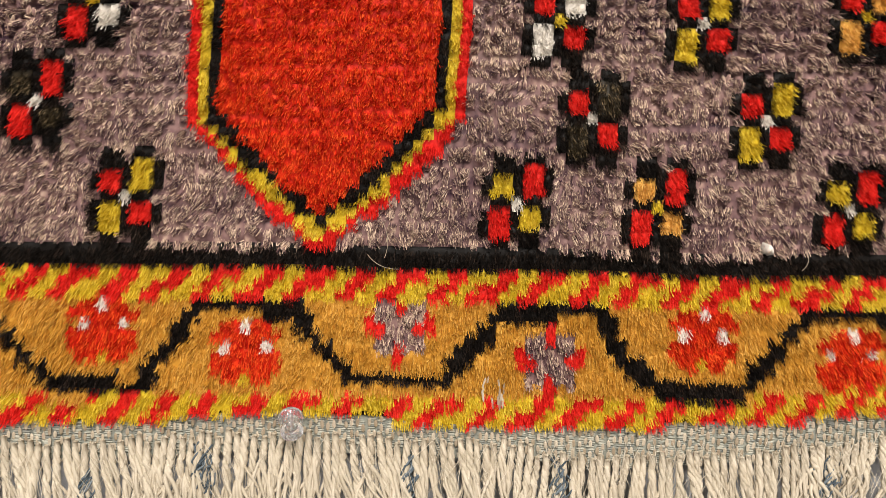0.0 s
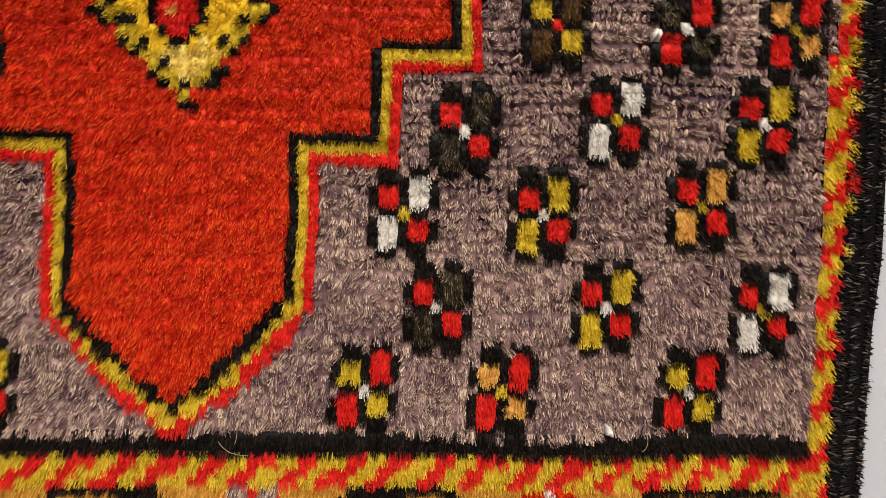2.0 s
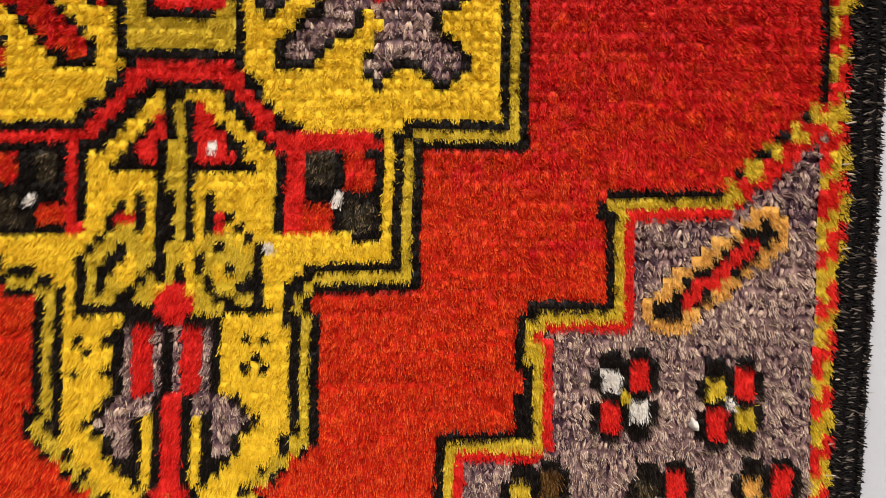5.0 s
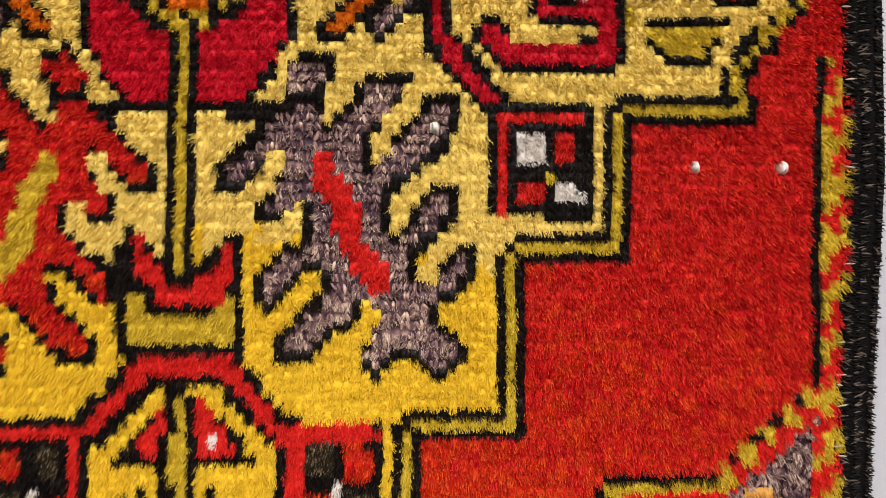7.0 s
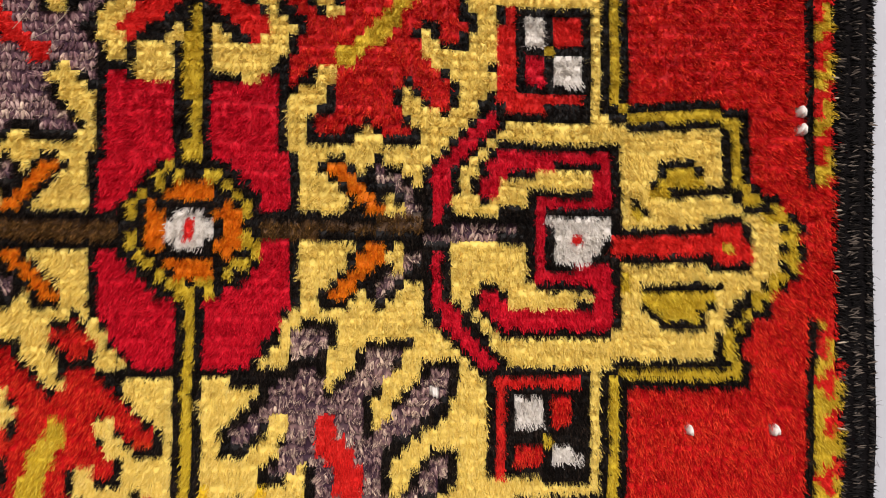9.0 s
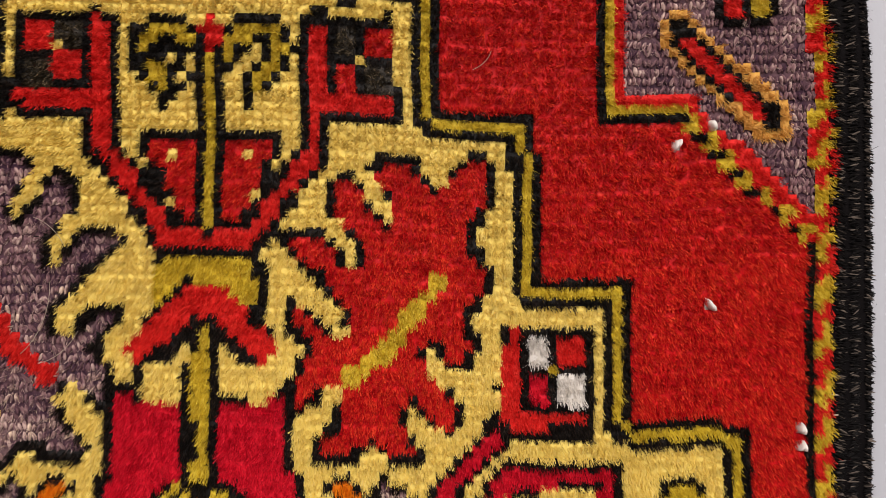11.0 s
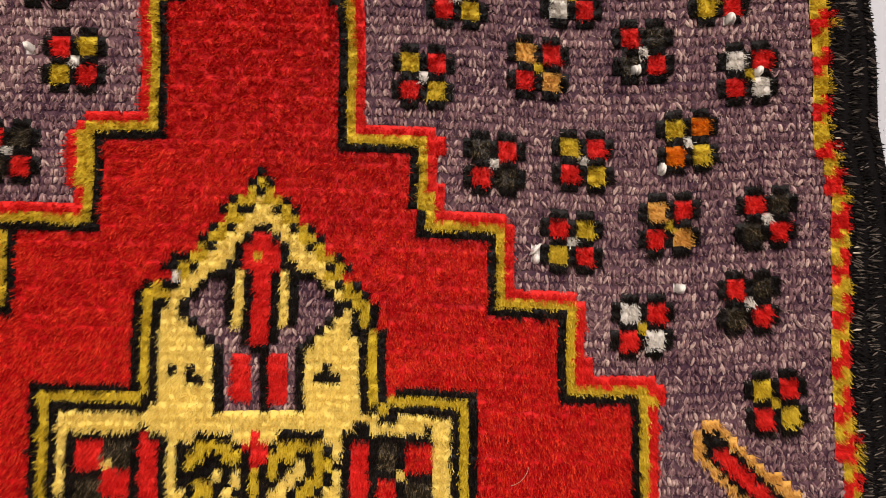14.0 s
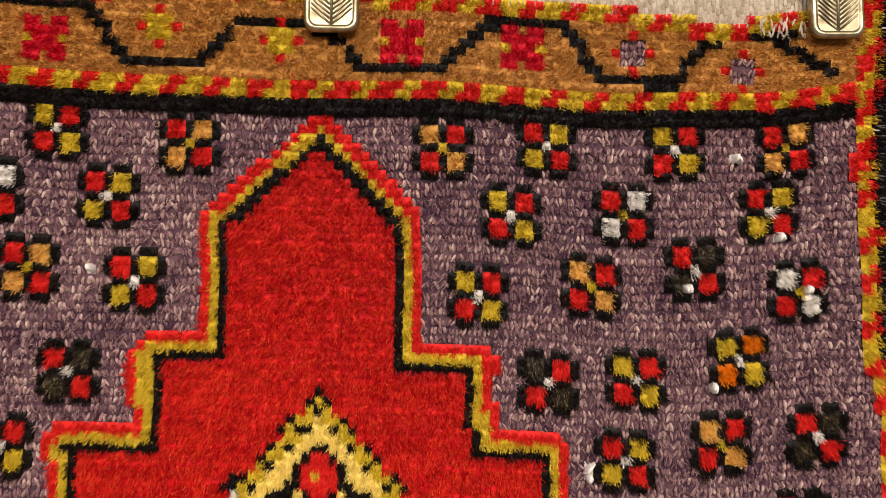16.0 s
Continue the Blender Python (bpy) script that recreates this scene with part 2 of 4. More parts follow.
# knots: columns and rows, the rows rising a little to one side at the foot and sagging at the head
gx = (np.arange(COLS) - COLS / 2 + 0.5) * CELL_X
gz = 60 + np.arange(ROWS) * CELL_Z
KX, KZ = (a.ravel() for a in np.meshgrid(gx, gz))
COL, ROW = (a.ravel() for a in np.meshgrid(np.arange(COLS), np.arange(ROWS)))
foot_line, head_line = along(BOTTOM_LINE, KX) - 145, along(TOP_LINE, KX) - 1180
slope = np.interp(KZ, (60, 460, 560, 700, 1190), (0.029, 0.022, 0.004, 0.0, 0.0)) * KX
sag = np.interp(KZ, (640, 740, 1190), (0, 0.6, 1.0)) * -7 * np.exp(-((KX - 165) / 75) ** 2)
near_foot, near_head = np.interp(KZ, (160, 300), (1, 0)), np.interp(KZ, (1080, 1160), (0, 1))
KZ = KZ + near_foot * foot_line + near_head * head_line + (1 - near_foot - near_head) * (slope + sag) + 0.4 * np.sin(KX * 0.05 + KZ * 0.02)
KX = KX + 0.7 * np.sin(KZ * 0.031) + 0.4 * np.sin(KZ * 0.11)
DYE = np.full(KX.shape, ORDER.index("L"))
PART = np.zeros(KX.shape, int)
PARTS = [("field", "faded purple wool pile")]
TOUCHED = []


def begin(name, label=""):
    PARTS.append((name, label))


def put(where, dye):
    if isinstance(dye, str):
        dye = ORDER.index(dye)
    DYE[where] = dye
    PART[where] = len(PARTS) - 1
    TOUCHED.append((len(PARTS) - 1, where, dye))


def inside(points):
    hit = np.zeros(KX.shape, bool)
    for (x0, z0), (x1, z1) in zip(points, points[1:] + points[:1]):
        if z0 != z1:
            hit ^= ((z0 > KZ) != (z1 > KZ)) & (KX < (x1 - x0) * (KZ - z0) / (z1 - z0) + x0)
    return hit


def far(points, closed=False):
    best = np.full(KX.shape, 1e9)
    for (x0, z0), (x1, z1) in zip(points, points[1:] + points[:1] if closed else points[1:]):
        dx, dz = x1 - x0, z1 - z0
        s = np.clip(((KX - x0) * dx + (KZ - z0) * dz) / max(dx * dx + dz * dz, 1e-6), 0, 1)
        best = np.minimum(best, np.hypot(KX - x0 - s * dx, KZ - z0 - s * dz))
    return best


def fill(dye, points, mirror=False):
    put(inside(mirrored(points) if mirror else points), dye)


def stroke(dye, wide, points, mirror=False):
    put(far(mirrored(points) if mirror else points) < wide / 2, dye)


def shape(dye, points, outline, mirror=False):
    """A motif with a black outline round it."""
    points = mirrored(points) if mirror else points
    within = inside(points)
    put(~within & (far(points, True) < outline), "K")
    put(within, dye)


def dots(dye, points, mirror=False):
    for p in mirrored(points) if mirror else points:
        put(np.argmin(np.hypot(KX - p[0], KZ - p[1])), dye)


def mirror_last():
    """The motif painted just before, on the rug's other side."""
    last = len(PARTS) - 2
    for number, where, dye in [t for t in TOUCHED if t[0] == last]:
        for x, z in zip(KX[where], KZ[where]):
            put(np.argmin(np.hypot(KX + x, KZ - z)), dye)


def chart(rows, x, z, dyes):
    k = np.argmin(np.hypot(KX - x, KZ - z))
    c0, r0 = COL[k], ROW[k]
    for j, line in enumerate(rows):
        for i, mark in enumerate(line):
            c, r = c0 + i - len(line) // 2, r0 + len(rows) // 2 - j
            if mark != "." and 0 <= c < COLS and 0 <= r < ROWS:
                put(r * COLS + c, dyes[mark])


def woven(rows, x, z, yellow):
    """A small chart, knot by knot from its top row down, centred on x."""
    k = np.argmin(np.hypot(KX - x - CELL_X / 2, KZ - z))
    for j, line in enumerate(rows):
        for i, mark in enumerate(line):
            if mark != ".":
                put((ROW[k] - j) * COLS + COL[k] + i - len(line) // 2, yellow if mark == "Y" else mark)


# purple field, borders, side stripes
bottom, top = along(BOTTOM_LINE, KX), along(TOP_LINE, KX)
low, high = along(BOTTOM_EDGE, KX), along(TOP_EDGE, KX)
side = np.interp(KZ, *zip(*[(z, x) for x, z in SIDE]))
d = np.where(inside(STAR), 1, -1) * far(STAR, True)
begin("star_outline", "yellow and scarlet stepped outline")
put(d > -8.9, "r")
put(d > -4.6, "O")
put(d > 0, "K")
slanting = ((KZ > 460) & (KZ < 504) | (KZ > 819) & (KZ < 881)) & (np.abs(KX) > 214)
put(slanting & (d > -4.6) & (d <= 0) & (ROW % 2 == 0), "r")
put(slanting & (d > 0) & (d <= 4.4) & (ROW % 2 == 0), "O")
begin("star", "stepped star of red wool pile")
STAR_PART = len(PARTS) - 1
put(d > 4.4, "R")
begin("medallion", "yellow wool medallion with black and olive outlines")
d = np.where(inside(MEDALLION), 1, -1) * far(MEDALLION, True)
put(d > 0, "K")
put(d > 4.2, "O")
put(d > 8.4, "K")
near_tip = (KZ < 352) | (KZ > 986) | (np.abs(KX) > 249)
slant = (d > 0) & (d < 10.2) & near_tip
put(slant, "O")
put(slant & (d < 3.6), "R")
put(slant & (ROW % 3 < 2) & (d < 3.6), "K")
put(slant & (ROW % 2 == 0) & (d > 6.4) & (d < 10.2), "K")
gold = 560 + 25 * np.sin(KX * 0.03) + 12 * np.sin(KX * 0.11 + KZ * 0.07)
put((d > 10.2) & ((d > 12.9) | near_tip) & (KZ <= gold), "Y")
put((d > 10.2) & ((d > 12.9) | near_tip) & (KZ > gold), "P")
# foot finial of the medallion
begin("finial")
fill("P", [(-14, 308), (0, 293), (12, 308), (6, 314), (0, 306), (-7, 314)])
woven((
    "...KLrrLKLrrLK....",
    "...KLrrLKLrrLK....",
    "...KLrrLKLrrLK....",
    "...KLrrLKLrrLK....",
    "...KLrrLKLrrLK....",
    "...KLrrLKLrrLK....",
    "...KLrrLKLrrLK....",
    "..KLLLLKrrKLLLLK..",
    ".KLLLLLKrrKLLLLLK.",
    "KLLLLKYKrrKYKLLLLK",
    ".KLLLKYKrrKYKLLLK.",
    "..KLLKYKrrKYKLLK..",
    "..KLLKYKrrKYKLLK..",
    "...KKKYKrrKYKKK...",
    "....KKYKrrKYKK....",
    ".....KYKrrKYK.....",
    "......KrrrrK......",
    "......KrArrK......",
    "......KrrrrK......",
    ".......KrrK.......",
    "........KK........",
), -3, 400, "Y")
dots("K", [(-46, 395), (-34, 394), (-40, 389), (-44, 380), (-34, 382), (26, 394), (34, 396), (31, 389), (27, 382), (36, 383)])
stroke("K", 4.3, [(-41, 405), (35, 407)])
fill("O", [(-43, 432), (-31, 441), (-24, 445), (-16, 438), (-13, 435), (-12, 407), (-38, 405), (-42, 411)])
fill("O", [(3, 435), (9, 439), (17, 443), (26, 437), (31, 425), (32, 407), (6, 406), (3, 424)])
fill("Y", [(-32, 418), (-28, 426), (-21, 432), (-20, 420)])
fill("Y", [(12, 417), (14, 427), (22, 431), (24, 419)])
stroke("K", 4.3, [(-45, 408), (-44, 428), (-35, 437), (-31, 447)])
stroke("K", 4.3, [(-36, 426), (-36, 414), (-22, 414), (-19, 421), (-14, 426)])
stroke("K", 4.3, [(-33, 425), (-25, 434)])
stroke("K", 4.3, [(-40, 405), (-13, 406)])
stroke("K", 4.3, [(33, 436), (34, 410)])
stroke("K", 4.3, [(16, 414), (26, 416)])
stroke("K", 4.3, [(7, 406), (32, 407)])
stroke("K", 4.3, [(19, 449), (26, 439)])
dots("K", [(5, 427), (5, 431), (11, 423), (11, 419), (20, 427), (26, 422), (26, 418), (15, 435)])
stroke("K", 4.3, [(-20, 457), (-18, 444)])
stroke("K", 5.3, [(-27, 452), (-28, 447)])
stroke("K", 4.3, [(10, 458), (10, 444)])
fill("r", [(-29, 447), (-22, 450), (-22, 443), (-28, 443)])
fill("r", [(12, 449), (17, 449), (16, 442), (12, 441)])
stroke("K", 13.2, [(-5, 485), (-4, 420)])
stroke("O", 5.0, [(-5, 485), (-4, 420)])
dots("W", [(37, 434)])
fill("r", [(-3, 424), (1, 414), (6, 412), (6, 408), (0, 405), (-3, 398), (-7, 405), (-12, 408), (-12, 412), (-7, 414)])
begin("finial")
fill("K", [(3, 499), (9, 500), (34, 466), (3, 466)])
fill("r", [(5, 495), (9, 496), (23, 470), (5, 470)])
dots("W", [(11, 479)])
stroke("Y", 6.3, [(9, 499), (23, 485), (34, 470), (37, 454)])
stroke("K", 17.0, [(-2, 511), (18, 510), (27, 496), (38, 485)])
stroke("r", 6.8, [(-2, 511), (18, 510), (27, 496), (38, 485)])
fill("K", [(40, 487), (84, 487), (84, 440), (40, 440)])
stroke("r", 6.8, [(40, 481), (80, 481)])
stroke("r", 6.3, [(47, 481), (47, 442)])
fill("D", [(52, 475), (64, 475), (64, 462), (52, 462)])
fill("R", [(69, 475), (80, 475), (80, 461), (69, 461)])
fill("R", [(52, 454), (64, 454), (64, 442), (52, 442)])
fill("D", [(69, 454), (80, 454), (80, 442), (69, 442)])
dots("W", [(66, 456)])
fill("K", [(3, 499), (9, 500), (34, 466), (3, 466)], True)
fill("r", [(5, 495), (9, 496), (23, 470), (5, 470)], True)
dots("W", [(11, 479)], True)
stroke("Y", 6.3, [(9, 499), (23, 485), (34, 470), (37, 454)], True)
stroke("K", 17.0, [(-2, 511), (18, 510), (27, 496), (38, 485)], True)
stroke("r", 6.8, [(-2, 511), (18, 510), (27, 496), (38, 485)], True)
fill("K", [(40, 487), (84, 487), (84, 440), (40, 440)], True)
stroke("r", 6.8, [(40, 481), (80, 481)], True)
stroke("r", 6.3, [(47, 481), (47, 442)], True)
fill("D", [(52, 475), (64, 475), (64, 462), (52, 462)], True)
fill("R", [(69, 475), (80, 475), (80, 461), (69, 461)], True)
fill("R", [(52, 454), (64, 454), (64, 442), (52, 442)], True)
fill("D", [(69, 454), (80, 454), (80, 442), (69, 442)], True)
dots("W", [(66, 456)], True)
stroke("r", 6.8, [(-18, 510), (18, 510)])
# the vase at the medallion's foot
begin("vase")
fill("K", [(-29, 566), (-24, 570), (-12, 556), (8, 555), (19, 568), (25, 564), (24, 514), (-30, 514)])
fill("O", [(-25, 538), (-19, 541), (-15, 531), (10, 531), (15, 541), (20, 539), (20, 519), (-25, 519)])
fill("r", [(-24, 563), (-20, 566), (-14, 555), (-6, 548), (7, 547), (13, 552), (18, 564), (21, 562), (20, 549), (14, 536), (-10, 536), (-21, 550)])
for hand in (False, True):
    fill("P", [(6, 623), (35, 623), (23, 606), (16, 585), (19, 575), (13, 562), (6, 558)], hand)
stroke("K", 13.4, [(-3, 494), (-3, 441)])
stroke("O", 5.2, [(-3, 496), (-3, 441)])
stroke("K", 13.4, [(-2, 635), (-2, 554)])
stroke("O", 5.2, [(-2, 635), (-2, 552)])
# leaves of the lower half
begin("leaf", "purple wool leaf with a red bar")
fill("K", [(42, 640), (50, 648), (62, 644), (65, 634), (60, 622), (34, 617), (44, 630)])
shape("L", [(43, 639), (50, 643), (60, 640), (60, 632), (50, 627), (43, 631)], 2.6)
shape("L", [(40, 620), (54, 623), (61, 612), (70, 618), (79, 631), (92, 633), (92, 627), (77, 610), (74, 601), (79, 593), (92, 607), (106, 623), (113, 623), (113, 612), (103, 600), (89, 590), (82, 583), (82, 572), (89, 561), (97, 569), (105, 582), (113, 584), (113, 577), (107, 569), (97, 561), (97, 548), (103, 544), (110, 548), (117, 560), (121, 558), (120, 549), (114, 542), (107, 537), (106, 531), (115, 522), (118, 517), (115, 512), (110, 508), (104, 509), (102, 515), (92, 517), (88, 511), (81, 508), (75, 511), (77, 517), (82, 524), (81, 537), (74, 538), (69, 530), (57, 521), (51, 515), (43, 513), (41, 519), (47, 527), (59, 536), (62, 549), (56, 556), (52, 555), (45, 548), (38, 538), (33, 538), (32, 545), (40, 555), (50, 561), (56, 569), (54, 581), (48, 581), (40, 575), (34, 574), (34, 579), (40, 590), (43, 606), (38, 603), (28, 594), (19, 587), (15, 588), (17, 594), (28, 604), (36, 614)], 3.9)
stroke("P", 6.9, [(65, 633), (60, 618)])
stroke("P", 7.9, [(100, 630), (89, 617), (81, 602)])
stroke("P", 6.9, [(118, 603), (102, 589), (91, 579), (89, 569)])
stroke("P", 7.4, [(123, 571), (111, 562), (104, 550)])
stroke("Y", 8.2, [(126, 538), (115, 530)])
stroke("Y", 4.8, [(92, 505), (92, 510)])
stroke("Y", 7.3, [(71, 511), (73, 521), (79, 532)])
stroke("Y", 7.7, [(32, 524), (45, 536), (56, 548)])
stroke("P", 8.2, [(32, 565), (42, 567), (48, 576)])
stroke("P", 6.3, [(20, 577), (33, 587), (39, 600)])
stroke("r", 10.8, [(58, 597), (62, 588), (68, 580), (70, 563), (83, 547)])
begin("leaf", "dark red wool leaf with an olive bar")
fill("K", [(42, 640), (50, 648), (62, 644), (65, 634), (60, 622), (34, 617), (44, 630)], True)
shape("R", [(43, 639), (50, 643), (60, 640), (60, 632), (50, 627), (43, 631)], 2.6, True)
shape("R", [(40, 620), (54, 623), (61, 612), (70, 618), (79, 631), (92, 633), (92, 627), (77, 610), (74, 601), (79, 593), (92, 607), (106, 623), (113, 623), (113, 612), (103, 600), (89, 590), (82, 583), (82, 572), (89, 561), (97, 569), (105, 582), (113, 584), (113, 577), (107, 569), (97, 561), (97, 548), (103, 544), (110, 548), (117, 560), (121, 558), (120, 549), (114, 542), (107, 537), (106, 531), (115, 522), (118, 517), (115, 512), (110, 508), (104, 509), (102, 515), (92, 517), (88, 511), (81, 508), (75, 511), (77, 517), (82, 524), (81, 537), (74, 538), (69, 530), (57, 521), (51, 515), (43, 513), (41, 519), (47, 527), (59, 536), (62, 549), (56, 556), (52, 555), (45, 548), (38, 538), (33, 538), (32, 545), (40, 555), (50, 561), (56, 569), (54, 581), (48, 581), (40, 575), (34, 574), (34, 579), (40, 590), (43, 606), (38, 603), (28, 594), (19, 587), (15, 588), (17, 594), (28, 604), (36, 614)], 3.9, True)
stroke("P", 6.9, [(65, 633), (60, 618)], True)
stroke("P", 7.9, [(100, 630), (89, 617), (81, 602)], True)
stroke("P", 6.9, [(118, 603), (102, 589), (91, 579), (89, 569)], True)
stroke("P", 7.4, [(123, 571), (111, 562), (104, 550)], True)
stroke("Y", 8.2, [(126, 538), (115, 530)], True)
stroke("Y", 4.8, [(92, 505), (92, 510)], True)
stroke("Y", 7.3, [(71, 511), (73, 521), (79, 532)], True)
stroke("Y", 7.7, [(32, 524), (45, 536), (56, 548)], True)
stroke("P", 8.2, [(32, 565), (42, 567), (48, 576)], True)
stroke("P", 6.3, [(20, 577), (33, 587), (39, 600)], True)
stroke("O", 10.8, [(58, 597), (62, 588), (68, 580), (70, 563), (83, 547)], True)
# leaves of the upper half
begin("leaf", "dark red wool leaf with an olive bar")
shape("R", [(76, 853), (82, 858), (94, 856), (96, 850), (105, 842), (112, 851), (119, 858), (126, 857), (127, 848), (124, 838), (119, 829), (117, 823), (123, 813), (127, 806), (122, 795), (115, 789), (120, 776), (118, 769), (111, 769), (106, 777), (100, 779), (97, 773), (99, 765), (104, 757), (111, 750), (114, 743), (108, 739), (101, 743), (95, 752), (91, 750), (88, 742), (91, 733), (96, 727), (87, 724), (80, 732), (75, 734), (70, 731), (65, 725), (55, 727), (52, 730), (60, 737), (63, 747), (63, 758), (55, 758), (50, 753), (40, 746), (29, 746), (31, 751), (41, 758), (46, 768), (50, 775), (40, 786), (39, 791), (46, 790), (53, 782), (60, 777), (67, 782), (66, 793), (58, 800), (52, 809), (40, 819), (38, 823), (47, 825), (57, 819), (63, 809), (70, 811), (70, 823), (64, 830), (58, 837), (57, 844), (62, 849), (69, 846), (73, 836), (80, 828), (86, 830), (86, 838), (82, 845)], 3.9)
stroke("P", 6.2, [(73, 852), (76, 843), (81, 836)])
stroke("P", 6.2, [(58, 830), (61, 824), (66, 815)])
stroke("P", 6.7, [(52, 798), (57, 788), (61, 782)])
stroke("P", 8.5, [(45, 732), (53, 743), (58, 753)])
stroke("P", 7.5, [(102, 772), (106, 763), (118, 756)])
stroke("P", 7.5, [(94, 744), (100, 735), (113, 731)])
stroke("P", 6.0, [(104, 854), (105, 848)])
stroke("O", 8.0, [(106, 805), (96, 792), (82, 773), (66, 760)])
begin("leaf", "purple wool leaf with a red bar")
shape("L", [(76, 853), (82, 858), (94, 856), (96, 850), (105, 842), (112, 851), (119, 858), (126, 857), (127, 848), (124, 838), (119, 829), (117, 823), (123, 813), (127, 806), (122, 795), (115, 789), (120, 776), (118, 769), (111, 769), (106, 777), (100, 779), (97, 773), (99, 765), (104, 757), (111, 750), (114, 743), (108, 739), (101, 743), (95, 752), (91, 750), (88, 742), (91, 733), (96, 727), (87, 724), (80, 732), (75, 734), (70, 731), (65, 725), (55, 727), (52, 730), (60, 737), (63, 747), (63, 758), (55, 758), (50, 753), (40, 746), (29, 746), (31, 751), (41, 758), (46, 768), (50, 775), (40, 786), (39, 791), (46, 790), (53, 782), (60, 777), (67, 782), (66, 793), (58, 800), (52, 809), (40, 819), (38, 823), (47, 825), (57, 819), (63, 809), (70, 811), (70, 823), (64, 830), (58, 837), (57, 844), (62, 849), (69, 846), (73, 836), (80, 828), (86, 830), (86, 838), (82, 845)], 3.9, True)
stroke("P", 6.2, [(73, 852), (76, 843), (81, 836)], True)
stroke("P", 6.2, [(58, 830), (61, 824), (66, 815)], True)
stroke("P", 6.7, [(52, 798), (57, 788), (61, 782)], True)
stroke("P", 8.5, [(45, 732), (53, 743), (58, 753)], True)
stroke("P", 7.5, [(102, 772), (106, 763), (118, 756)], True)
stroke("P", 7.5, [(94, 744), (100, 735), (113, 731)], True)
stroke("P", 6.0, [(104, 854), (105, 848)], True)
stroke("r", 8.0, [(106, 805), (96, 792), (82, 773), (66, 760)], True)
# flower and cross bar in the middle
begin("flower_head", "crimson wool flower with an orange and white heart")
fill("K", [(-2, 758), (42, 758), (42, 724), (47, 712), (47, 655), (39, 638), (29, 623), (44, 623), (35, 616), (-1, 618)])
fill("C", [(6, 752), (37, 752), (38, 722), (43, 709), (43, 655), (35, 638), (24, 625), (5, 623)])
stroke("K", 13.4, [(62, 712), (70, 704), (80, 693)])
stroke("T", 6.9, [(62, 712), (70, 704), (80, 693)])
stroke("K", 13.4, [(63, 655), (70, 663), (80, 675)])
stroke("T", 6.9, [(63, 655), (70, 663), (80, 675)])
stroke("K", 13.3, [(82, 710), (90, 705), (97, 695)])
stroke("L", 5.9, [(82, 710), (90, 705), (97, 695)])
stroke("K", 13.3, [(82, 657), (89, 664), (97, 671)])
stroke("L", 5.9, [(82, 657), (89, 664), (97, 671)])
stroke("P", 5.9, [(86, 697), (89, 692)])
stroke("P", 4.6, [(41, 627), (41, 640), (46, 646)])
stroke("P", 5.9, [(89, 675), (91, 671)])
fill("K", [(-2, 758), (42, 758), (42, 724), (47, 712), (47, 655), (39, 638), (29, 623), (44, 623), (35, 616), (-1, 618)], True)
fill("C", [(6, 752), (37, 752), (38, 722), (43, 709), (43, 655), (35, 638), (24, 625), (5, 623)], True)
stroke("K", 13.4, [(62, 712), (70, 704), (80, 693)], True)
stroke("T", 6.9, [(62, 712), (70, 704), (80, 693)], True)
stroke("K", 13.4, [(63, 655), (70, 663), (80, 675)], True)
stroke("T", 6.9, [(63, 655), (70, 663), (80, 675)], True)
stroke("K", 13.3, [(82, 710), (90, 705), (97, 695)], True)
stroke("L", 5.9, [(82, 710), (90, 705), (97, 695)], True)
stroke("K", 13.3, [(82, 657), (89, 664), (97, 671)], True)
stroke("L", 5.9, [(82, 657), (89, 664), (97, 671)], True)
stroke("P", 5.9, [(86, 697), (89, 692)], True)
stroke("P", 4.6, [(41, 627), (41, 640), (46, 646)], True)
stroke("P", 5.9, [(89, 675), (91, 671)], True)
fill("K", [(-176, 691), (156, 694), (156, 679), (-176, 676)])
fill("B", [(-176, 688), (101, 690), (101, 682), (-176, 680)])
fill("L", [(100, 688), (144, 688), (144, 681), (100, 681)])
stroke("K", 13.4, [(-1.5, 760), (-1.5, 711)])
stroke("O", 5.2, [(-1.5, 760), (-1.5, 711)])
stroke("K", 13.4, [(-2, 657), (-2, 550)])
stroke("O", 5.2, [(-2, 657), (-2, 550)])
u, v = np.abs(KX + 1), np.abs(KZ - 684.5)
m = np.maximum(np.maximum(u, v), (u + v) * 0.72)
put(m < 32, "K")
put((m > 23.5) & (m < 28.8) & ((COL + ROW) % 3 > 0), "O")
put((m > 13) & (m < 20.6) & (np.abs(u - v) > 4.6), "T")
put(m < 9.6, "W")
dots("r", [(-1, 686), (-1, 682)])
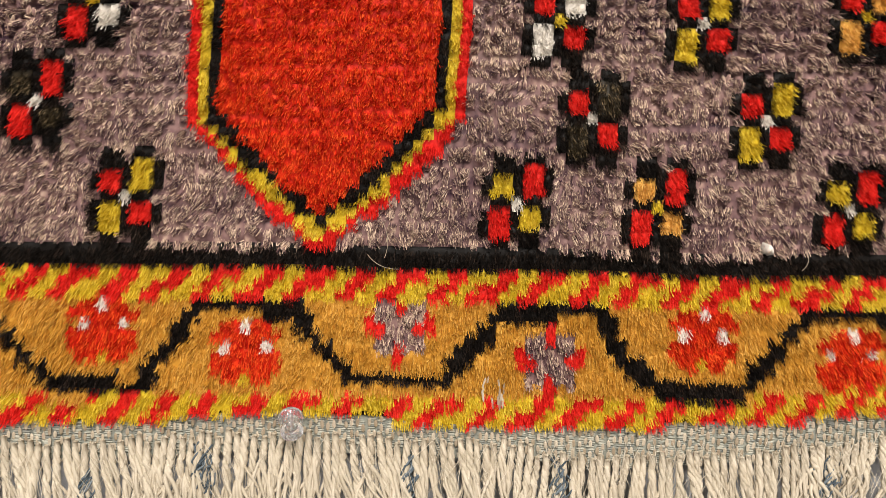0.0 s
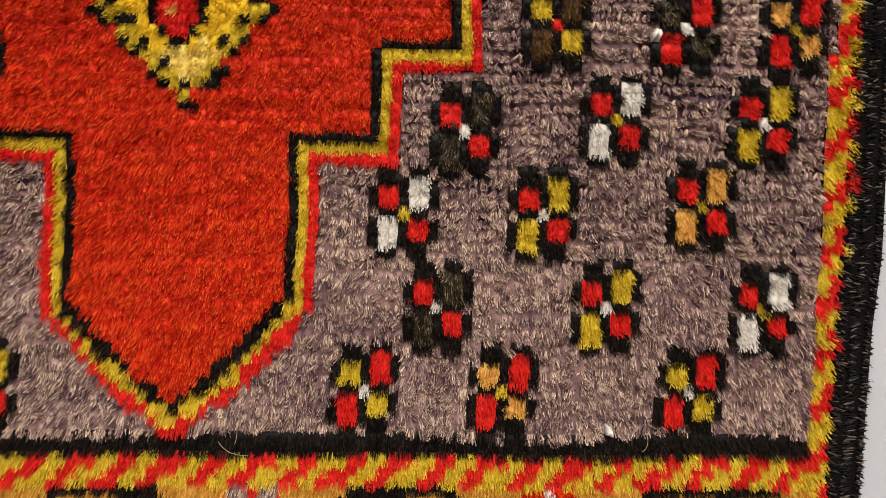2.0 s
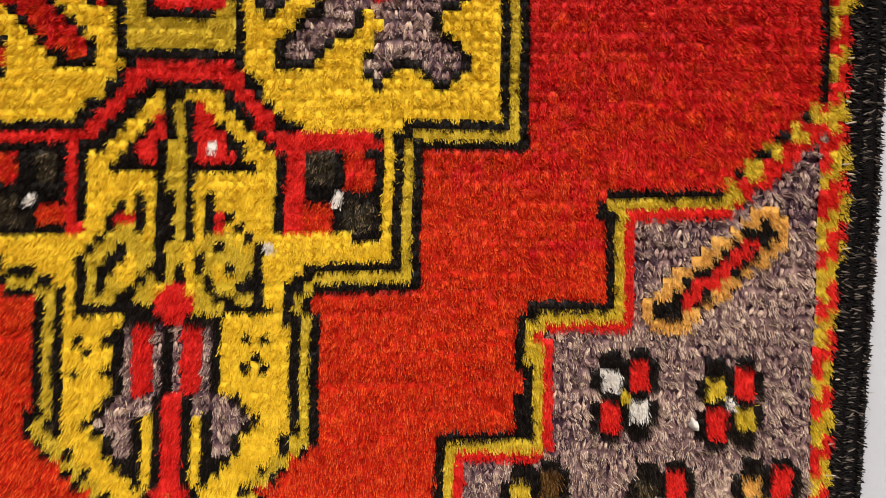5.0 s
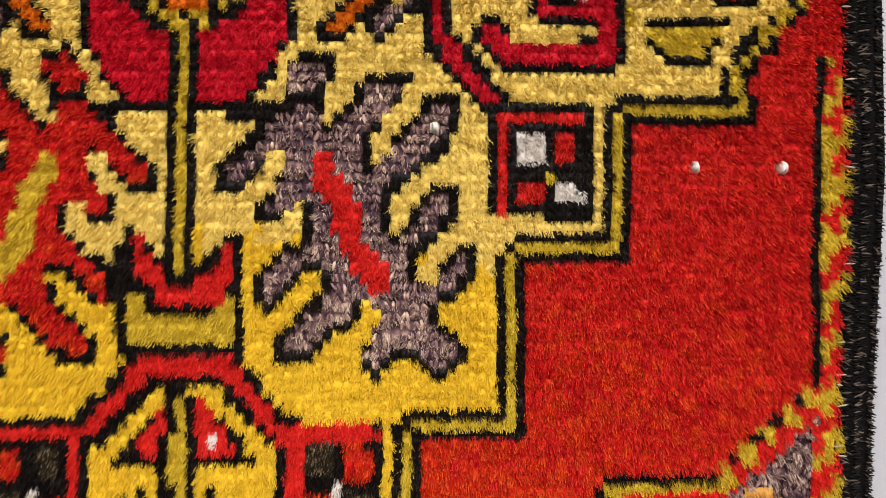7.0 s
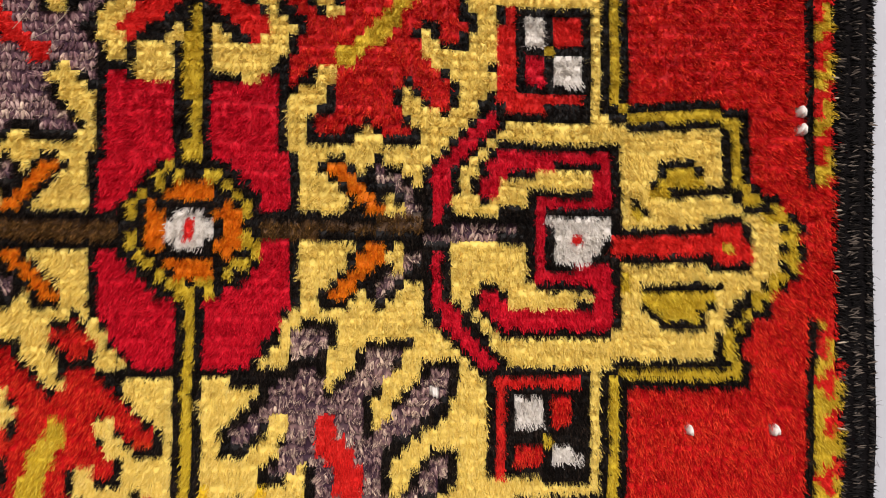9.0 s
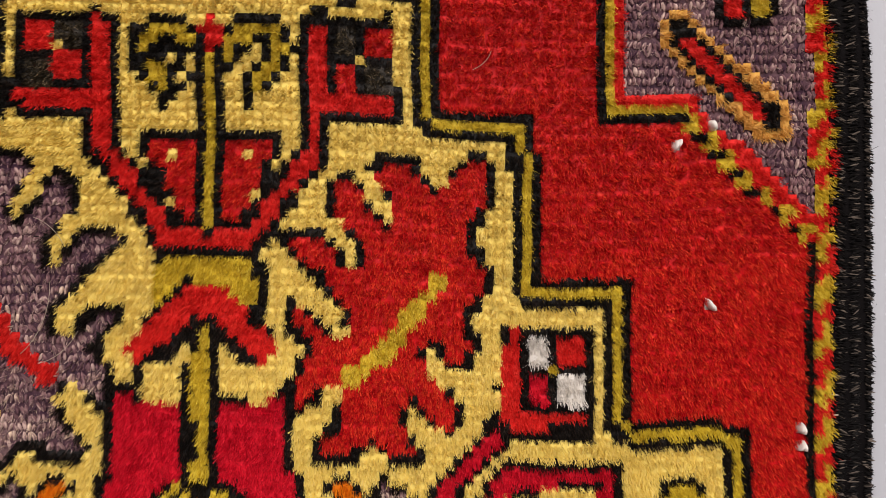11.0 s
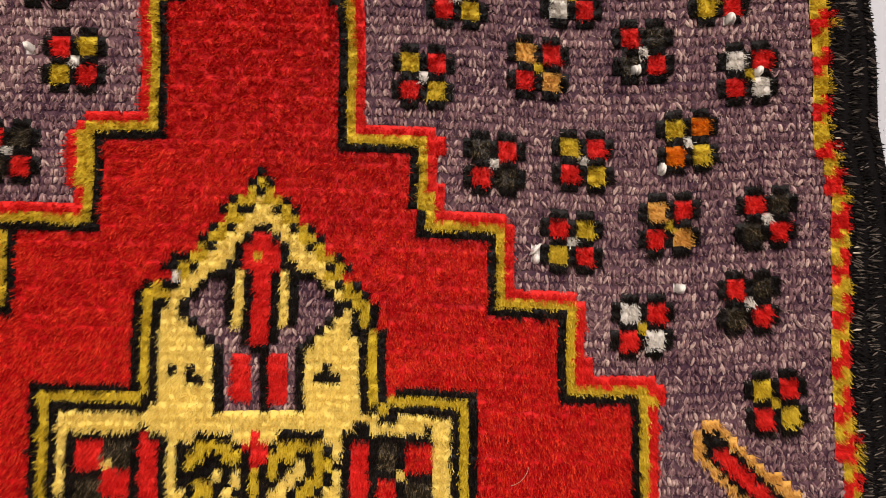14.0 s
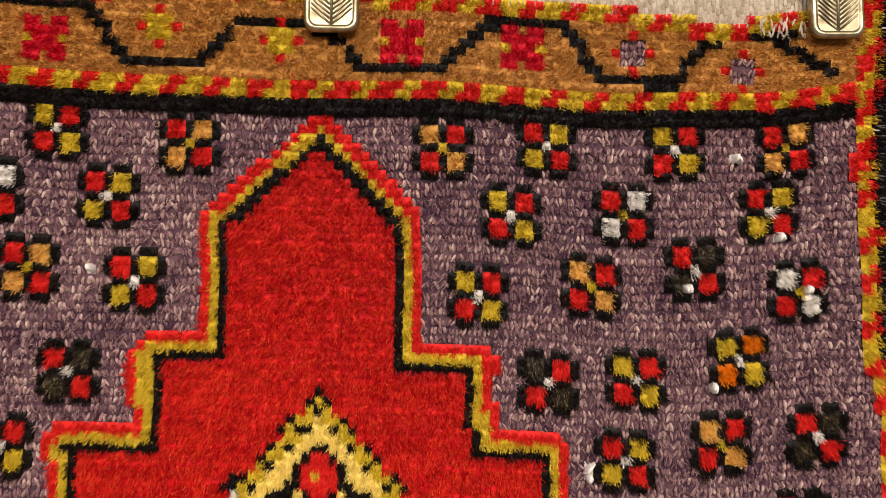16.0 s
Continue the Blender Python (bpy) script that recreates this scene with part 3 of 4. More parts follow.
# arms of the medallion
def arm(other):
    """Bracket, stem, olive leaves and the two chequered squares of one arm."""
    bracket = [(131, 704), (136, 716), (182, 718), (182, 697), (154, 696), (154, 667), (182, 665), (182, 645), (138, 645), (131, 655)]
    stroke("K", 14.6, bracket, other)
    for line in ([(176, 707), (140, 706), (132, 693), (120, 693)], [(175, 655), (143, 654), (135, 666), (117, 666)]):
        stroke("P", 6.4, line, other)
    stroke("C", 6.8, bracket, other)
    stroke("C", 9.0, [(131, 703), (133, 709)], other)
    stroke("C", 9.0, [(131, 655), (133, 651)], other)
    fill("K", [(156, 694), (189, 694), (189, 668), (156, 668)], other)
    fill("W", [(158, 690), (185, 690), (185, 672), (158, 672)], other)
    dots("r", [(172, 680)], other)
    stroke("K", 15.4, [(189, 679), (230, 679)], other)
    fill("K", [(228, 689), (232, 693), (243, 693), (250, 687), (250, 670), (243, 665), (232, 665), (228, 669)], other)
    stroke("r", 7.2, [(189, 679), (234, 679)], other)
    fill("r", [(231, 684), (234, 688), (242, 688), (246, 684), (246, 673), (242, 669), (234, 669), (231, 673)], other)
    dots("O", [(239, 678)], other)
    # olive leaf over the stem
    fill("O", [(203, 699), (209, 713), (222, 714), (231, 702), (226, 699)], other)
    stroke("K", 4.4, [(205, 706), (209, 715), (221, 716), (227, 709)], other)
    stroke("K", 4.4, [(212, 700), (237, 701)], other)
    dots("O", [(194, 694), (198, 697)], other)
    dots("K", [(194, 699), (201, 693)], other)
    # and under it
    fill("O", [(199, 657), (231, 656), (224, 645), (206, 645)], other)
    stroke("K", 4.4, [(199, 660), (208, 658), (235, 659)], other)
    stroke("K", 4.4, [(200, 652), (207, 644), (224, 644), (229, 650)], other)
    dots("O", [(193, 663), (193, 658)], other)
    for line in ([(108, 690), (110, 711), (125, 727), (138, 742)], [(108, 673), (109, 651), (124, 634), (134, 621)]):
        stroke("K", 14.4, line, other)
        stroke("C", 6.4, line, other)
    fill("K", [(130, 622), (178, 623), (178, 574), (130, 574)], other)
    stroke("r", 6.6, [(136, 581), (136, 617), (169, 617)], other)
    fill("W", [(144, 610), (155, 610), (155, 598), (144, 598)], other)
    fill("R", [(158, 610), (169, 610), (169, 597), (158, 597)], other)
    fill("R", [(144, 591), (155, 591), (155, 579), (144, 579)], other)
    fill("W", [(159, 591), (170, 591), (170, 579), (159, 579)], other)
    dots("O", [(157, 593)], other)
    fill("K", [(132, 784), (176, 784), (176, 733), (132, 733)], other)
    stroke("r", 6.7, [(139, 779), (139, 741), (170, 743)], other)
    fill("W", [(145, 779), (156, 779), (156, 768), (145, 768)], other)
    fill("r", [(160, 778), (171, 779), (171, 767), (160, 767)], other)
    fill("C", [(145, 762), (155, 762), (155, 751), (145, 751)], other)
    fill("W", [(159, 762), (170, 762), (170, 751), (159, 751)], other)
    dots("O", [(157, 764)], other)


begin("arm")
arm(False)
begin("arm")
arm(True)
# head finial of the medallion
begin("finial")
fill("K", [(-29, 750), (-31, 769), (-22, 792), (-22, 817), (-17, 827), (21, 827), (28, 815), (29, 792), (33, 770), (30, 750)])
fill("O", [(-23, 796), (-17, 814), (20, 815), (26, 795), (20, 791), (8, 803), (-8, 804), (-17, 795)])
stroke("r", 11.5, [(-27, 775), (-17, 784), (-4, 795), (7, 795), (18, 782), (27, 774)])
fill("P", [(-26, 770), (-20, 765), (-7, 777), (-6, 752), (-27, 752)])
fill("P", [(8, 777), (22, 765), (33, 772), (45, 776), (30, 751), (8, 752)])
stroke("K", 13.6, [(0, 781), (0, 715)])
stroke("O", 5.4, [(0, 781), (0, 715)])
stroke("r", 6.5, [(-17, 823), (21, 823)])
fill("K", [(-29, 870), (37, 870), (24, 833), (15, 823), (-12, 826), (-21, 838)])
fill("R", [(-25, 865), (-5, 868), (-4, 832), (-10, 836)])
fill("R", [(10, 867), (33, 866), (16, 832), (10, 832)])
dots("P", [(-12, 861), (19, 862)])
stroke("P", 6.7, [(-36, 869), (-31, 856), (-16, 839)])
stroke("P", 6.7, [(40, 869), (37, 856), (24, 839)])
stroke("K", 16.0, [(-47, 918), (-45, 864), (-31, 847), (-17, 826)])
stroke("K", 16.0, [(-80, 886), (-45, 885)])
stroke("K", 16.0, [(50, 918), (49, 861), (37, 847), (24, 827)])
stroke("K", 16.0, [(50, 883), (83, 883)])
stroke("K", 16.0, [(-17, 824), (22, 824)])
stroke("r", 6.9, [(-47, 918), (-45, 864), (-31, 847), (-17, 826)])
stroke("r", 6.9, [(-80, 886), (-45, 885)])
stroke("r", 6.9, [(50, 918), (49, 861), (37, 847), (24, 827)])
stroke("r", 6.9, [(50, 883), (83, 883)])
stroke("r", 6.9, [(-17, 824), (22, 824)])
fill("K", [(-83, 923), (-52, 923), (-51, 890), (-82, 890)])
fill("K", [(54, 924), (85, 924), (85, 889), (55, 888)])
fill("r", [(-78, 921), (-66, 921), (-66, 908), (-78, 908)])
fill("r", [(-66, 905), (-55, 905), (-55, 892), (-66, 892)])
fill("D", [(-66, 921), (-55, 921), (-55, 908), (-66, 908)])
fill("D", [(-79, 904), (-67, 904), (-66, 891), (-79, 891)])
fill("R", [(70, 919), (83, 919), (83, 906), (70, 906)])
fill("R", [(58, 902), (68, 903), (68, 890), (58, 890)])
fill("D", [(58, 919), (67, 919), (67, 906), (58, 906)])
fill("D", [(70, 901), (83, 901), (83, 889), (70, 888)])
dots("P", [(-65, 907), (68, 903)])
stroke("K", 12.9, [(-29, 901), (-28, 912), (-20, 918), (-6, 913)])
stroke("O", 5.7, [(-29, 901), (-28, 912), (-20, 918), (-6, 913)])
stroke("K", 13.9, [(-23, 899), (-18, 892)])
stroke("O", 7.7, [(-23, 899), (-18, 892)])
stroke("K", 4.6, [(-18, 907), (-10, 905), (-8, 894), (-18, 881)])
stroke("K", 12.9, [(8, 905), (16, 915), (29, 917), (34, 907), (25, 893)])
stroke("O", 5.7, [(8, 905), (16, 915), (29, 917), (34, 907), (25, 893)])
stroke("K", 4.6, [(19, 895), (20, 882)])
stroke("K", 13.6, [(3, 905), (3, 832)])
stroke("O", 5.4, [(3, 905), (3, 832)])
woven((
    "........KK........",
    ".......KrrK.......",
    "......KrrrrK......",
    "......KrOrrK......",
    ".....KKrrrrKK.....",
    "...KKKYKrrKYKKK...",
    "..KLLKYKrrKYKLLK..",
    ".KLLLKYKrrKYKLLLK.",
    "KLLLLKYKrrKYKLLLLK",
    "KLLLLKYKrrKYKLLLLK",
    ".KLLLKYKrrKYKLLLK.",
    "..KLLLLKrrKLLLLK..",
    "...KLLLKrrKLLLK...",
    "....KLLLKKLLLK....",
    "....KLrrLKrrLK....",
    "....KLrrLKrrLK....",
    "....KLrrLKrrLK....",
    "....KLrrLKrrLK....",
    "....KLrrLKrrLK....",
    "....KLLLLKLLLK....",
), 2, 1016, "P")
dots("K", [(30, 948), (35, 946), (40, 948), (34, 952), (-35, 951), (-30, 953), (-30, 947), (-25, 948)])
fill("r", [(3, 925), (10, 917), (3, 904), (-4, 916)])
dots("W", [(-36, 994)])
# spear motifs in the purple field
begin("spear")
stroke("A", 20.2, [(209, 410), (250, 444)])
stroke("K", 11.0, [(209, 410), (250, 444)])
stroke("r", 5.8, [(216, 414), (244, 439)])
begin("spear")
mirror_last()
begin("spear")
stroke("A", 19.6, [(214, 917), (257, 879)])
stroke("K", 11.8, [(214, 917), (257, 879)])
stroke("r", 6.2, [(219, 913), (252, 883)])
begin("spear")
mirror_last()
# rosettes: place, the two petal dyes, heart
ROSETTES = (
    "75 170 OrW; 137 170 ArO; 216 175 OrW; -82 167 rOW; 109 205 rDW; "
    "177 206 rOW; 246 210 rWO; -121 204 DrW; -99 244 WrO; 92 245 rWO; "
    "149 247 rOW; 218 250 rAO; 116 281 rDW; 180 285 rWO; 243 289 rOW; "
    "152 323 OBr; 209 326 DrW; 252 329 ArO; 189 371 WrO; 237 372 OrW; "
    "184 973 WrO; 231 982 rDW; 246 938 OrO; -124 1170 OrW; -63 1162 rAO; "
    "61 1161 ArO; 112 1163 rOW; 176 1160 OrW; 229 1162 rAO; -99 1135 rOW; "
    "-84 1094 rOW; -152 1139 rWO; -137 1099 rAO; -113 1053 rDW; -147 1017 OrW; "
    "95 1130 OrW; 149 1131 rWO; 219 1131 rOW; 79 1090 OrW; 131 1093 ArO; "
    "182 1103 rDW; 234 1094 WrO; 204 1062 OTW; 112 1048 DrW; 155 1051 OrW; "
    "195 1022 ArO; 243 1026 rDW; 148 1011 rOW")
# borders' wavy vine and flowers
begin("vine")
stroke("K", 7.2, [(-132, 109), (-111, 88), (-76, 87), (-51, 123), (-38, 124), (-12, 122), (-5, 113), (12, 94), (49, 94), (74, 124), (113, 127), (125, 107), (139, 95), (175, 96), (201, 129), (255, 132)])
stroke("K", 7.2, [(232, 128), (245, 113), (257, 102)])
stroke("K", 7.2, [(-132, 109), (-163, 116), (-193, 114), (-224, 82), (-256, 81), (-285, 111), (-310, 110)])
begin("vine")
stroke("K", 5.9, [(-164, 1233), (-112, 1230), (-94, 1202), (-59, 1202), (-39, 1222), (-8, 1222), (10, 1214), (21, 1200), (58, 1199), (82, 1223), (120, 1223), (137, 1196), (173, 1194), (189, 1216), (233, 1221)])
stroke("K", 6.5, [(228, 1215), (240, 1208), (254, 1201)])
stroke("K", 5.9, [(-164, 1233), (-184, 1205), (-221, 1204), (-244, 1229), (-278, 1228)])
FLOWERS = (
    "-90 109 RW; -34 102 RW; 32 114 Lr; 94 103 Lr; 158 115 RW; "
    "220 109 RW; -154 101 Lr; -215 101 RW; -274 94 Lr; -132 1214 CO; "
    "-76 1217 Or; -18 1211 Or; 39 1213 CO; 99 1210 CO; 155 1209 Lr; "
    "207 1203 Lr; -200 1218 Lr; -259 1212 CO")
# loose white knots
WHITE_KNOTS = [(223, 1119), (193, 1044), (-107, 1098), (178, 1093), (130, 1006), (214, 866), (228, 876), (198, 990), (131, 1005), (220, 597), (108, 614), (229, 793), (272, 736), (272, 731), (221, 361), (196, 323), (246, 132), (183, 156), (67, 94), (257, 597), (239, 1095), (204, 1156)]

LONG_PETALS = (".KK.KK.", ".KKKbbK", "KaaKbbK", "KaaKbbK", ".KKcKK.", "KbbKaaK", "KbbKaaK", "KbbKKK.", ".KK.KK.")
PETALS = (".KKK.KK.", ".KKKKbbK", "KaaaKbbK", "KaaaKbbK", ".KKKcKK.", "KbbKaaaK", "KbbKaaaK", "KbbKKKK.", ".KK..KK.")
PETALS = (".KK.KK.", ".KKKbbK", "KaaKbbK", "KaaKbbK", ".KKcKK.", "KbbKaaK", "KbbKaaK", "KbbKKK.", ".KK.KK.")
PETALS = (".KK.KK.", "KaaKbbK", "KaaKbbK", "KaaKbbK", ".KKcKK.", "KbbKaaK", "KbbKaaK", "KbbKaaK", ".KK.KK.")
PETALS = (".KK.KK.", "KaaKbbK", "KaaKbbK", ".KKcKK.", "KbbKaaK", "KbbKaaK", ".KK.KK.")
placed = [(int(x), int(z), d) for x, z, d in (q.split() for q in "".join(ROSETTES).split(";"))]
placed += [(-x, z, d) for x, z, d in placed if x > 150 and 200 < z < 1010 or x > 175]
for x, z, d in placed:
    begin("rosette")
    chart(LONG_PETALS if z < 480 else PETALS, x, z, {"K": "K", "a": d[0], "b": d[1], "c": d[2]})
for knot in WHITE_KNOTS:
    begin("loose_knot", "ivory wool knot")
    dots("W", [knot])

# borders over all
border = (KZ < bottom + 4) | (KZ > top - 3)
kept = [(n, w, c) for n, w, c in TOUCHED if PARTS[n][0] == "vine"]
begin("border", "ochre wool border")
put(border, "G")
put(border & (KZ > 900), "H")
put((KZ < bottom + 4.5) & (KZ > bottom - 5.5), "K")
put((KZ > top - 3.6) & (KZ < top + 3.6), "K")
for n, w, c in kept:
    inb = np.zeros(KX.shape, bool)
    inb[w] = True
    DYE[inb & border], PART[inb & border] = c, n
BLOOM = (".aabaa.", "aaaaaaa", ".baaab.", "aaaaaaa", "aaaaaaa", ".aacaa.")
STARLET = ("...b...", ".aabaa.", "baaaaab", "bbaaabb", ".aaaaa.", ".aabaa.", "...b...")
SMALL_BLOOM = ("aa.aa", "aaaaa", "baaab", "aaaaa", "aa.aa")
SMALL_STARLET = ("..b..", ".aaa.", "baaab", ".aaa.", "..b..")
for x, z, d in (q.split() for q in "".join(FLOWERS).split(";")):
    begin("border_flower")
    starlet, bloom = (STARLET, BLOOM) if int(z) < 600 else (SMALL_STARLET, SMALL_BLOOM)
    chart(starlet if d[1] == "r" else bloom, int(x), int(z), {"a": d[0], "b": d[1], "c": "O"})
begin("candy_stripe", "red and olive slanted stripe")


def candy(where, phase, turn):
    """Slanted stripes: red for the first half of every turn, olive for the rest."""
    red = (phase / turn) % 1 < 0.5
    put(where & red, "r")
    put(where & ~red, "O")


candy((KZ <= bottom - 5.5) & (KZ > bottom - 16), KX - 1.1 * (KZ - bottom), 19.2)
candy((KZ >= top + 3.6) & (KZ < top + 13.5), KX - 0.8 * (KZ - top), 20.6)
candy(KZ < low + 11, KX - 1.1 * (KZ - low), 19.2)
candy(KZ > high - 9, KX - 0.8 * (KZ - high), 20.6)
gap = (KZ > 646) & (KZ < 702)
candy((np.abs(KX) > side - 8.4) & ~gap, KZ - 1.4 * np.abs(KX), 21.7)
widened = (np.abs(KX) > side - 9) & gap & (DYE != ORDER.index("K"))
DYE[widened], PART[widened] = ORDER.index("R"), STAR_PART
# the purple was dyed in two lots, the deeper one towards the head
lot = 760 + 40 * np.sin(KX * 0.02) + 60 * (rng.random(ROWS)[ROW] - 0.5) + 200 * (rng.random(len(KX)) - 0.5)
DYE[(DYE == ORDER.index("L")) & (KZ > lot)] = ORDER.index("M")
# and so was the red, crimson above the foot
lot = 510 + 50 * np.sin(KX * 0.015 + 1) + 60 * (rng.random(ROWS)[ROW] - 0.5) + 170 * (rng.random(len(KX)) - 0.5)
DYE[(DYE == ORDER.index("R")) & (KZ > lot)] = ORDER.index("S")
ALIVE = (KZ > low) & (KZ < high) & (np.abs(KX) < side + 1.2)


# ---- pile ----
def pile_mesh(name, verts, faces, dyes, shades):
    """A mesh from vertices, triangles, a dye for each triangle and a shade of it for each vertex."""
    me = bpy.data.meshes.new(name)
    me.vertices.add(len(verts))
    me.vertices.foreach_set("co", verts.astype(np.float32).ravel())
    me.loops.add(faces.size)
    me.loops.foreach_set("vertex_index", faces.astype(np.int32).ravel())
    me.polygons.add(len(faces))
    me.polygons.foreach_set("loop_start", np.arange(0, faces.size, 3, dtype=np.int32))
    used = np.unique(dyes)
    for u in used:
        me.materials.append(DYES[ORDER[u]])
    me.polygons.foreach_set("material_index", np.searchsorted(used, dyes).astype(np.int32))
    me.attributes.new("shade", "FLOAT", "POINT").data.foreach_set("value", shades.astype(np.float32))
    me.update(calc_edges=True)
    return me


PURPLES = [ORDER.index("L"), ORDER.index("M")]
NAP = (0.74, 0.64, 0.36)   # how far the pile lies over, foot to head
ROW_HEIGHT = 1 + rng.normal(0, 0.065, ROWS)
ROW_DRIFT, ROW_PHASE = np.abs(rng.normal(0, 0.6, ROWS)), rng.uniform(0, 6.28, ROWS)
BACK = 3.6      # depth of the knots' feet behind the pile's face


def pile_height(dye, z):
    """Longer at the rug's foot, worn low towards its head; purple and black are worn the most."""
    height = np.interp(z, (70, 300, 700, 1240), (6.0, 5.5, 5.3, 5.1))
    purple = np.interp(z, (70, 180, 320, 700, 800, 1240), (5.9, 5.2, 4.4, 4.3, 3.9, 3.3))
    black = np.interp(z, (70, 500, 1240), (6.0, 5.4, 5.0))
    ochre = np.interp(z, (70, 700, 1240), (6.2, 5.0, 4.3))
    height = np.where(np.isin(dye, PURPLES), purple, height)
    height = np.where((dye == ORDER.index("K")) | (dye == ORDER.index("D")), black, height)
    height = np.where(dye == ORDER.index("W"), height + 0.2, height)
    return np.where(np.isin(dye, [ORDER.index("G"), ORDER.index("H")]), ochre, height)


def corner_grid(values):
    g = np.pad(values.reshape(ROWS, COLS), 1, mode="reflect", reflect_type="odd")
    return ((g[1:, 1:] + g[:-1, 1:] + g[1:, :-1] + g[:-1, :-1]) / 4).ravel()


CORNER_X = corner_grid(KX)
CORNER_Z = corner_grid(KZ)
CORNER_Z = CORNER_Z + np.interp(CORNER_Z, (70, 500, 1240), NAP) * 5.6 * 0.55


def tufts(k):
    """Hairs and bodies of the knots k: vertices in metres, triangles, dyes, shades."""
    n = len(k)
    x, z, dye = KX[k] + rng.normal(0, 0.28, n), KZ[k] + rng.normal(0, 0.28, n), DYE[k]
    z = z + np.interp(z, (300, 800), (1.0, 0.45)) * ROW_DRIFT[ROW[k]] * np.sin(x * 0.035 + ROW_PHASE[ROW[k]])
    height = pile_height(dye, z) * (0.86 + 0.24 * rng.random(n)) * ROW_HEIGHT[ROW[k]]
    height *= np.where(rng.random(n) < 0.08, 0.70, 1.0)
    bead = PARTS[PART[k[0]]][0] == "loose_knot"
    nap0 = np.interp(z, (70, 500, 1240), NAP)
    z = z + nap0 * height * 0.55      # the tips, not the feet, show the design
    purple = np.isin(dye, PURPLES)
    plush = np.isin(dye, [ORDER.index(c) for c in "YPW"])
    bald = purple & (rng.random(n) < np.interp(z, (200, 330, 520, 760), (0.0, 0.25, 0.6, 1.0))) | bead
    # the knots' bodies: one dimpled sheet, a low peak for every knot
    corners = np.stack([ROW[k] * (COLS + 1) + COL[k] + i for i in (0, 1, COLS + 2, COLS + 1)])
    ids, at = np.unique(corners, return_inverse=True)
    at = at.reshape(4, n)
    peak = np.stack([x, BACK - 0.1 - np.where(bald, -0.5, np.where(purple, np.clip(height - 3.2, 0.5, 2.2), np.where(plush, np.clip(height - 1.7, 0.8, 3.8), np.clip(height - np.interp(z, (500, 900), (2.7, 3.3)), 0.7, 2.9)))), z + 0.5], axis=1)
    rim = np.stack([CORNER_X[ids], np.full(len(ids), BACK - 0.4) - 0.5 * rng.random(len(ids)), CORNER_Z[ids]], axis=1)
    top = len(ids) + np.arange(n)
    faces = [np.concatenate([np.stack([at[i], at[(i + 1) % 4], top], axis=1) for i in range(4)])]
    dyes = [np.tile(dye, 4)]
    base = len(ids) + n
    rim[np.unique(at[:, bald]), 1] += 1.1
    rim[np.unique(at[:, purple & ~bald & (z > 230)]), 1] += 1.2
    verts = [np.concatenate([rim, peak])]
    # shade painted into the dye: seams darker than peaks, worn hollows darkest
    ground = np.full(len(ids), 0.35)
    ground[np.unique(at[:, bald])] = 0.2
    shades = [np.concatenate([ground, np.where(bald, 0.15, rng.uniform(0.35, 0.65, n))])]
    # worn purple knots show as two small bent loops of yarn over a hollow painted dark
    bare = np.repeat(np.nonzero(bald & (x > -180))[0], 2)
    if len(bare):
        q = len(bare)
        hand = np.tile((-1.0, 1.0), q // 2)
        ax = x[bare] + hand * CELL_X * (0.12 if bead else 0.235) + rng.normal(0, 0.2, q)
        az = z[bare] + rng.normal(0, 0.3, q) - 0.2
        wide, tall = CELL_X * rng.uniform(0.20, 0.27, q) * (1.3 if bead else 1.0), CELL_Z * rng.uniform(0.44, 0.58, q) * (1.3 if bead else 1.0)
        deep, tilt = rng.uniform(6.8, 7.4, q) if bead else rng.uniform(0.9, 1.7, q), rng.normal(0, 0.30, q) - hand * 0.12
        rings = []
        for size, out in ((1.0, 0.0), (0.72, 0.72)):
            for a in range(6):
                px, pz = math.cos(a * math.pi / 3) * size * wide * rng.uniform(0.75, 1.2, q), math.sin(a * math.pi / 3) * size * tall * rng.uniform(0.75, 1.2, q)
                rings.append(np.stack([ax + px + tilt * pz, BACK - 0.4 - out * deep, az + pz + 0.15 * out], axis=1))
        rings.append(np.stack([ax, BACK - 0.4 - deep, az + 0.35], axis=1))
        v = np.stack(rings, axis=1)
        f = []
        for i in range(6):
            o = (i + 1) % 6
            f += [(i, o, 6 + o), (i, 6 + o, 6 + i), (6 + i, 6 + o, 12)]
        f = np.array(f)
        verts.append(v.reshape(-1, 3))
        faces.append((f[None] + (np.arange(q) * 13)[:, None, None]).reshape(-1, 3) + base)
        dyes.append(np.repeat(dye[bare], len(f)))
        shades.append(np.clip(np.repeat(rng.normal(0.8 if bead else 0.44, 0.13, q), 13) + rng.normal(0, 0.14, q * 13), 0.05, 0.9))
        base += q * 13
    # fibres: fine hairs that hang down the rug, most of them pointed, the rest cut blunt
    seen, own = x > -172, rng.random(n)      # each knot's yarn has its own tone
    kinds = ((seen & ~bald, 64, 0.2, 1.0, False), (seen & bald, 0 if bead else 20, 0.13, 0.95, False), (~seen, 8, 0.6, 1.0, False), (seen & ~bald, 6, 0.4, 0.75, True))
    for group, count, thick, share, under in kinds:
        g = np.nonzero(group)[0]
        if not len(g) or not count:
            continue
        m = len(g) * count
        who = np.repeat(g, count)
        half = np.tile(np.where(np.arange(count) % 2, 0.5, -0.5), len(g))
        tight = np.where(purple[who], 0.76, 0.97)
        bx = x[who] + (half * 0.5 + rng.uniform(-0.25, 0.25, m)) * CELL_X * tight
        bz = z[who] + rng.uniform(-0.42, 0.42, m) * CELL_Z * np.where(purple[who], np.interp(z[who], (150, 280), (0.75, 0.52)), 0.98)
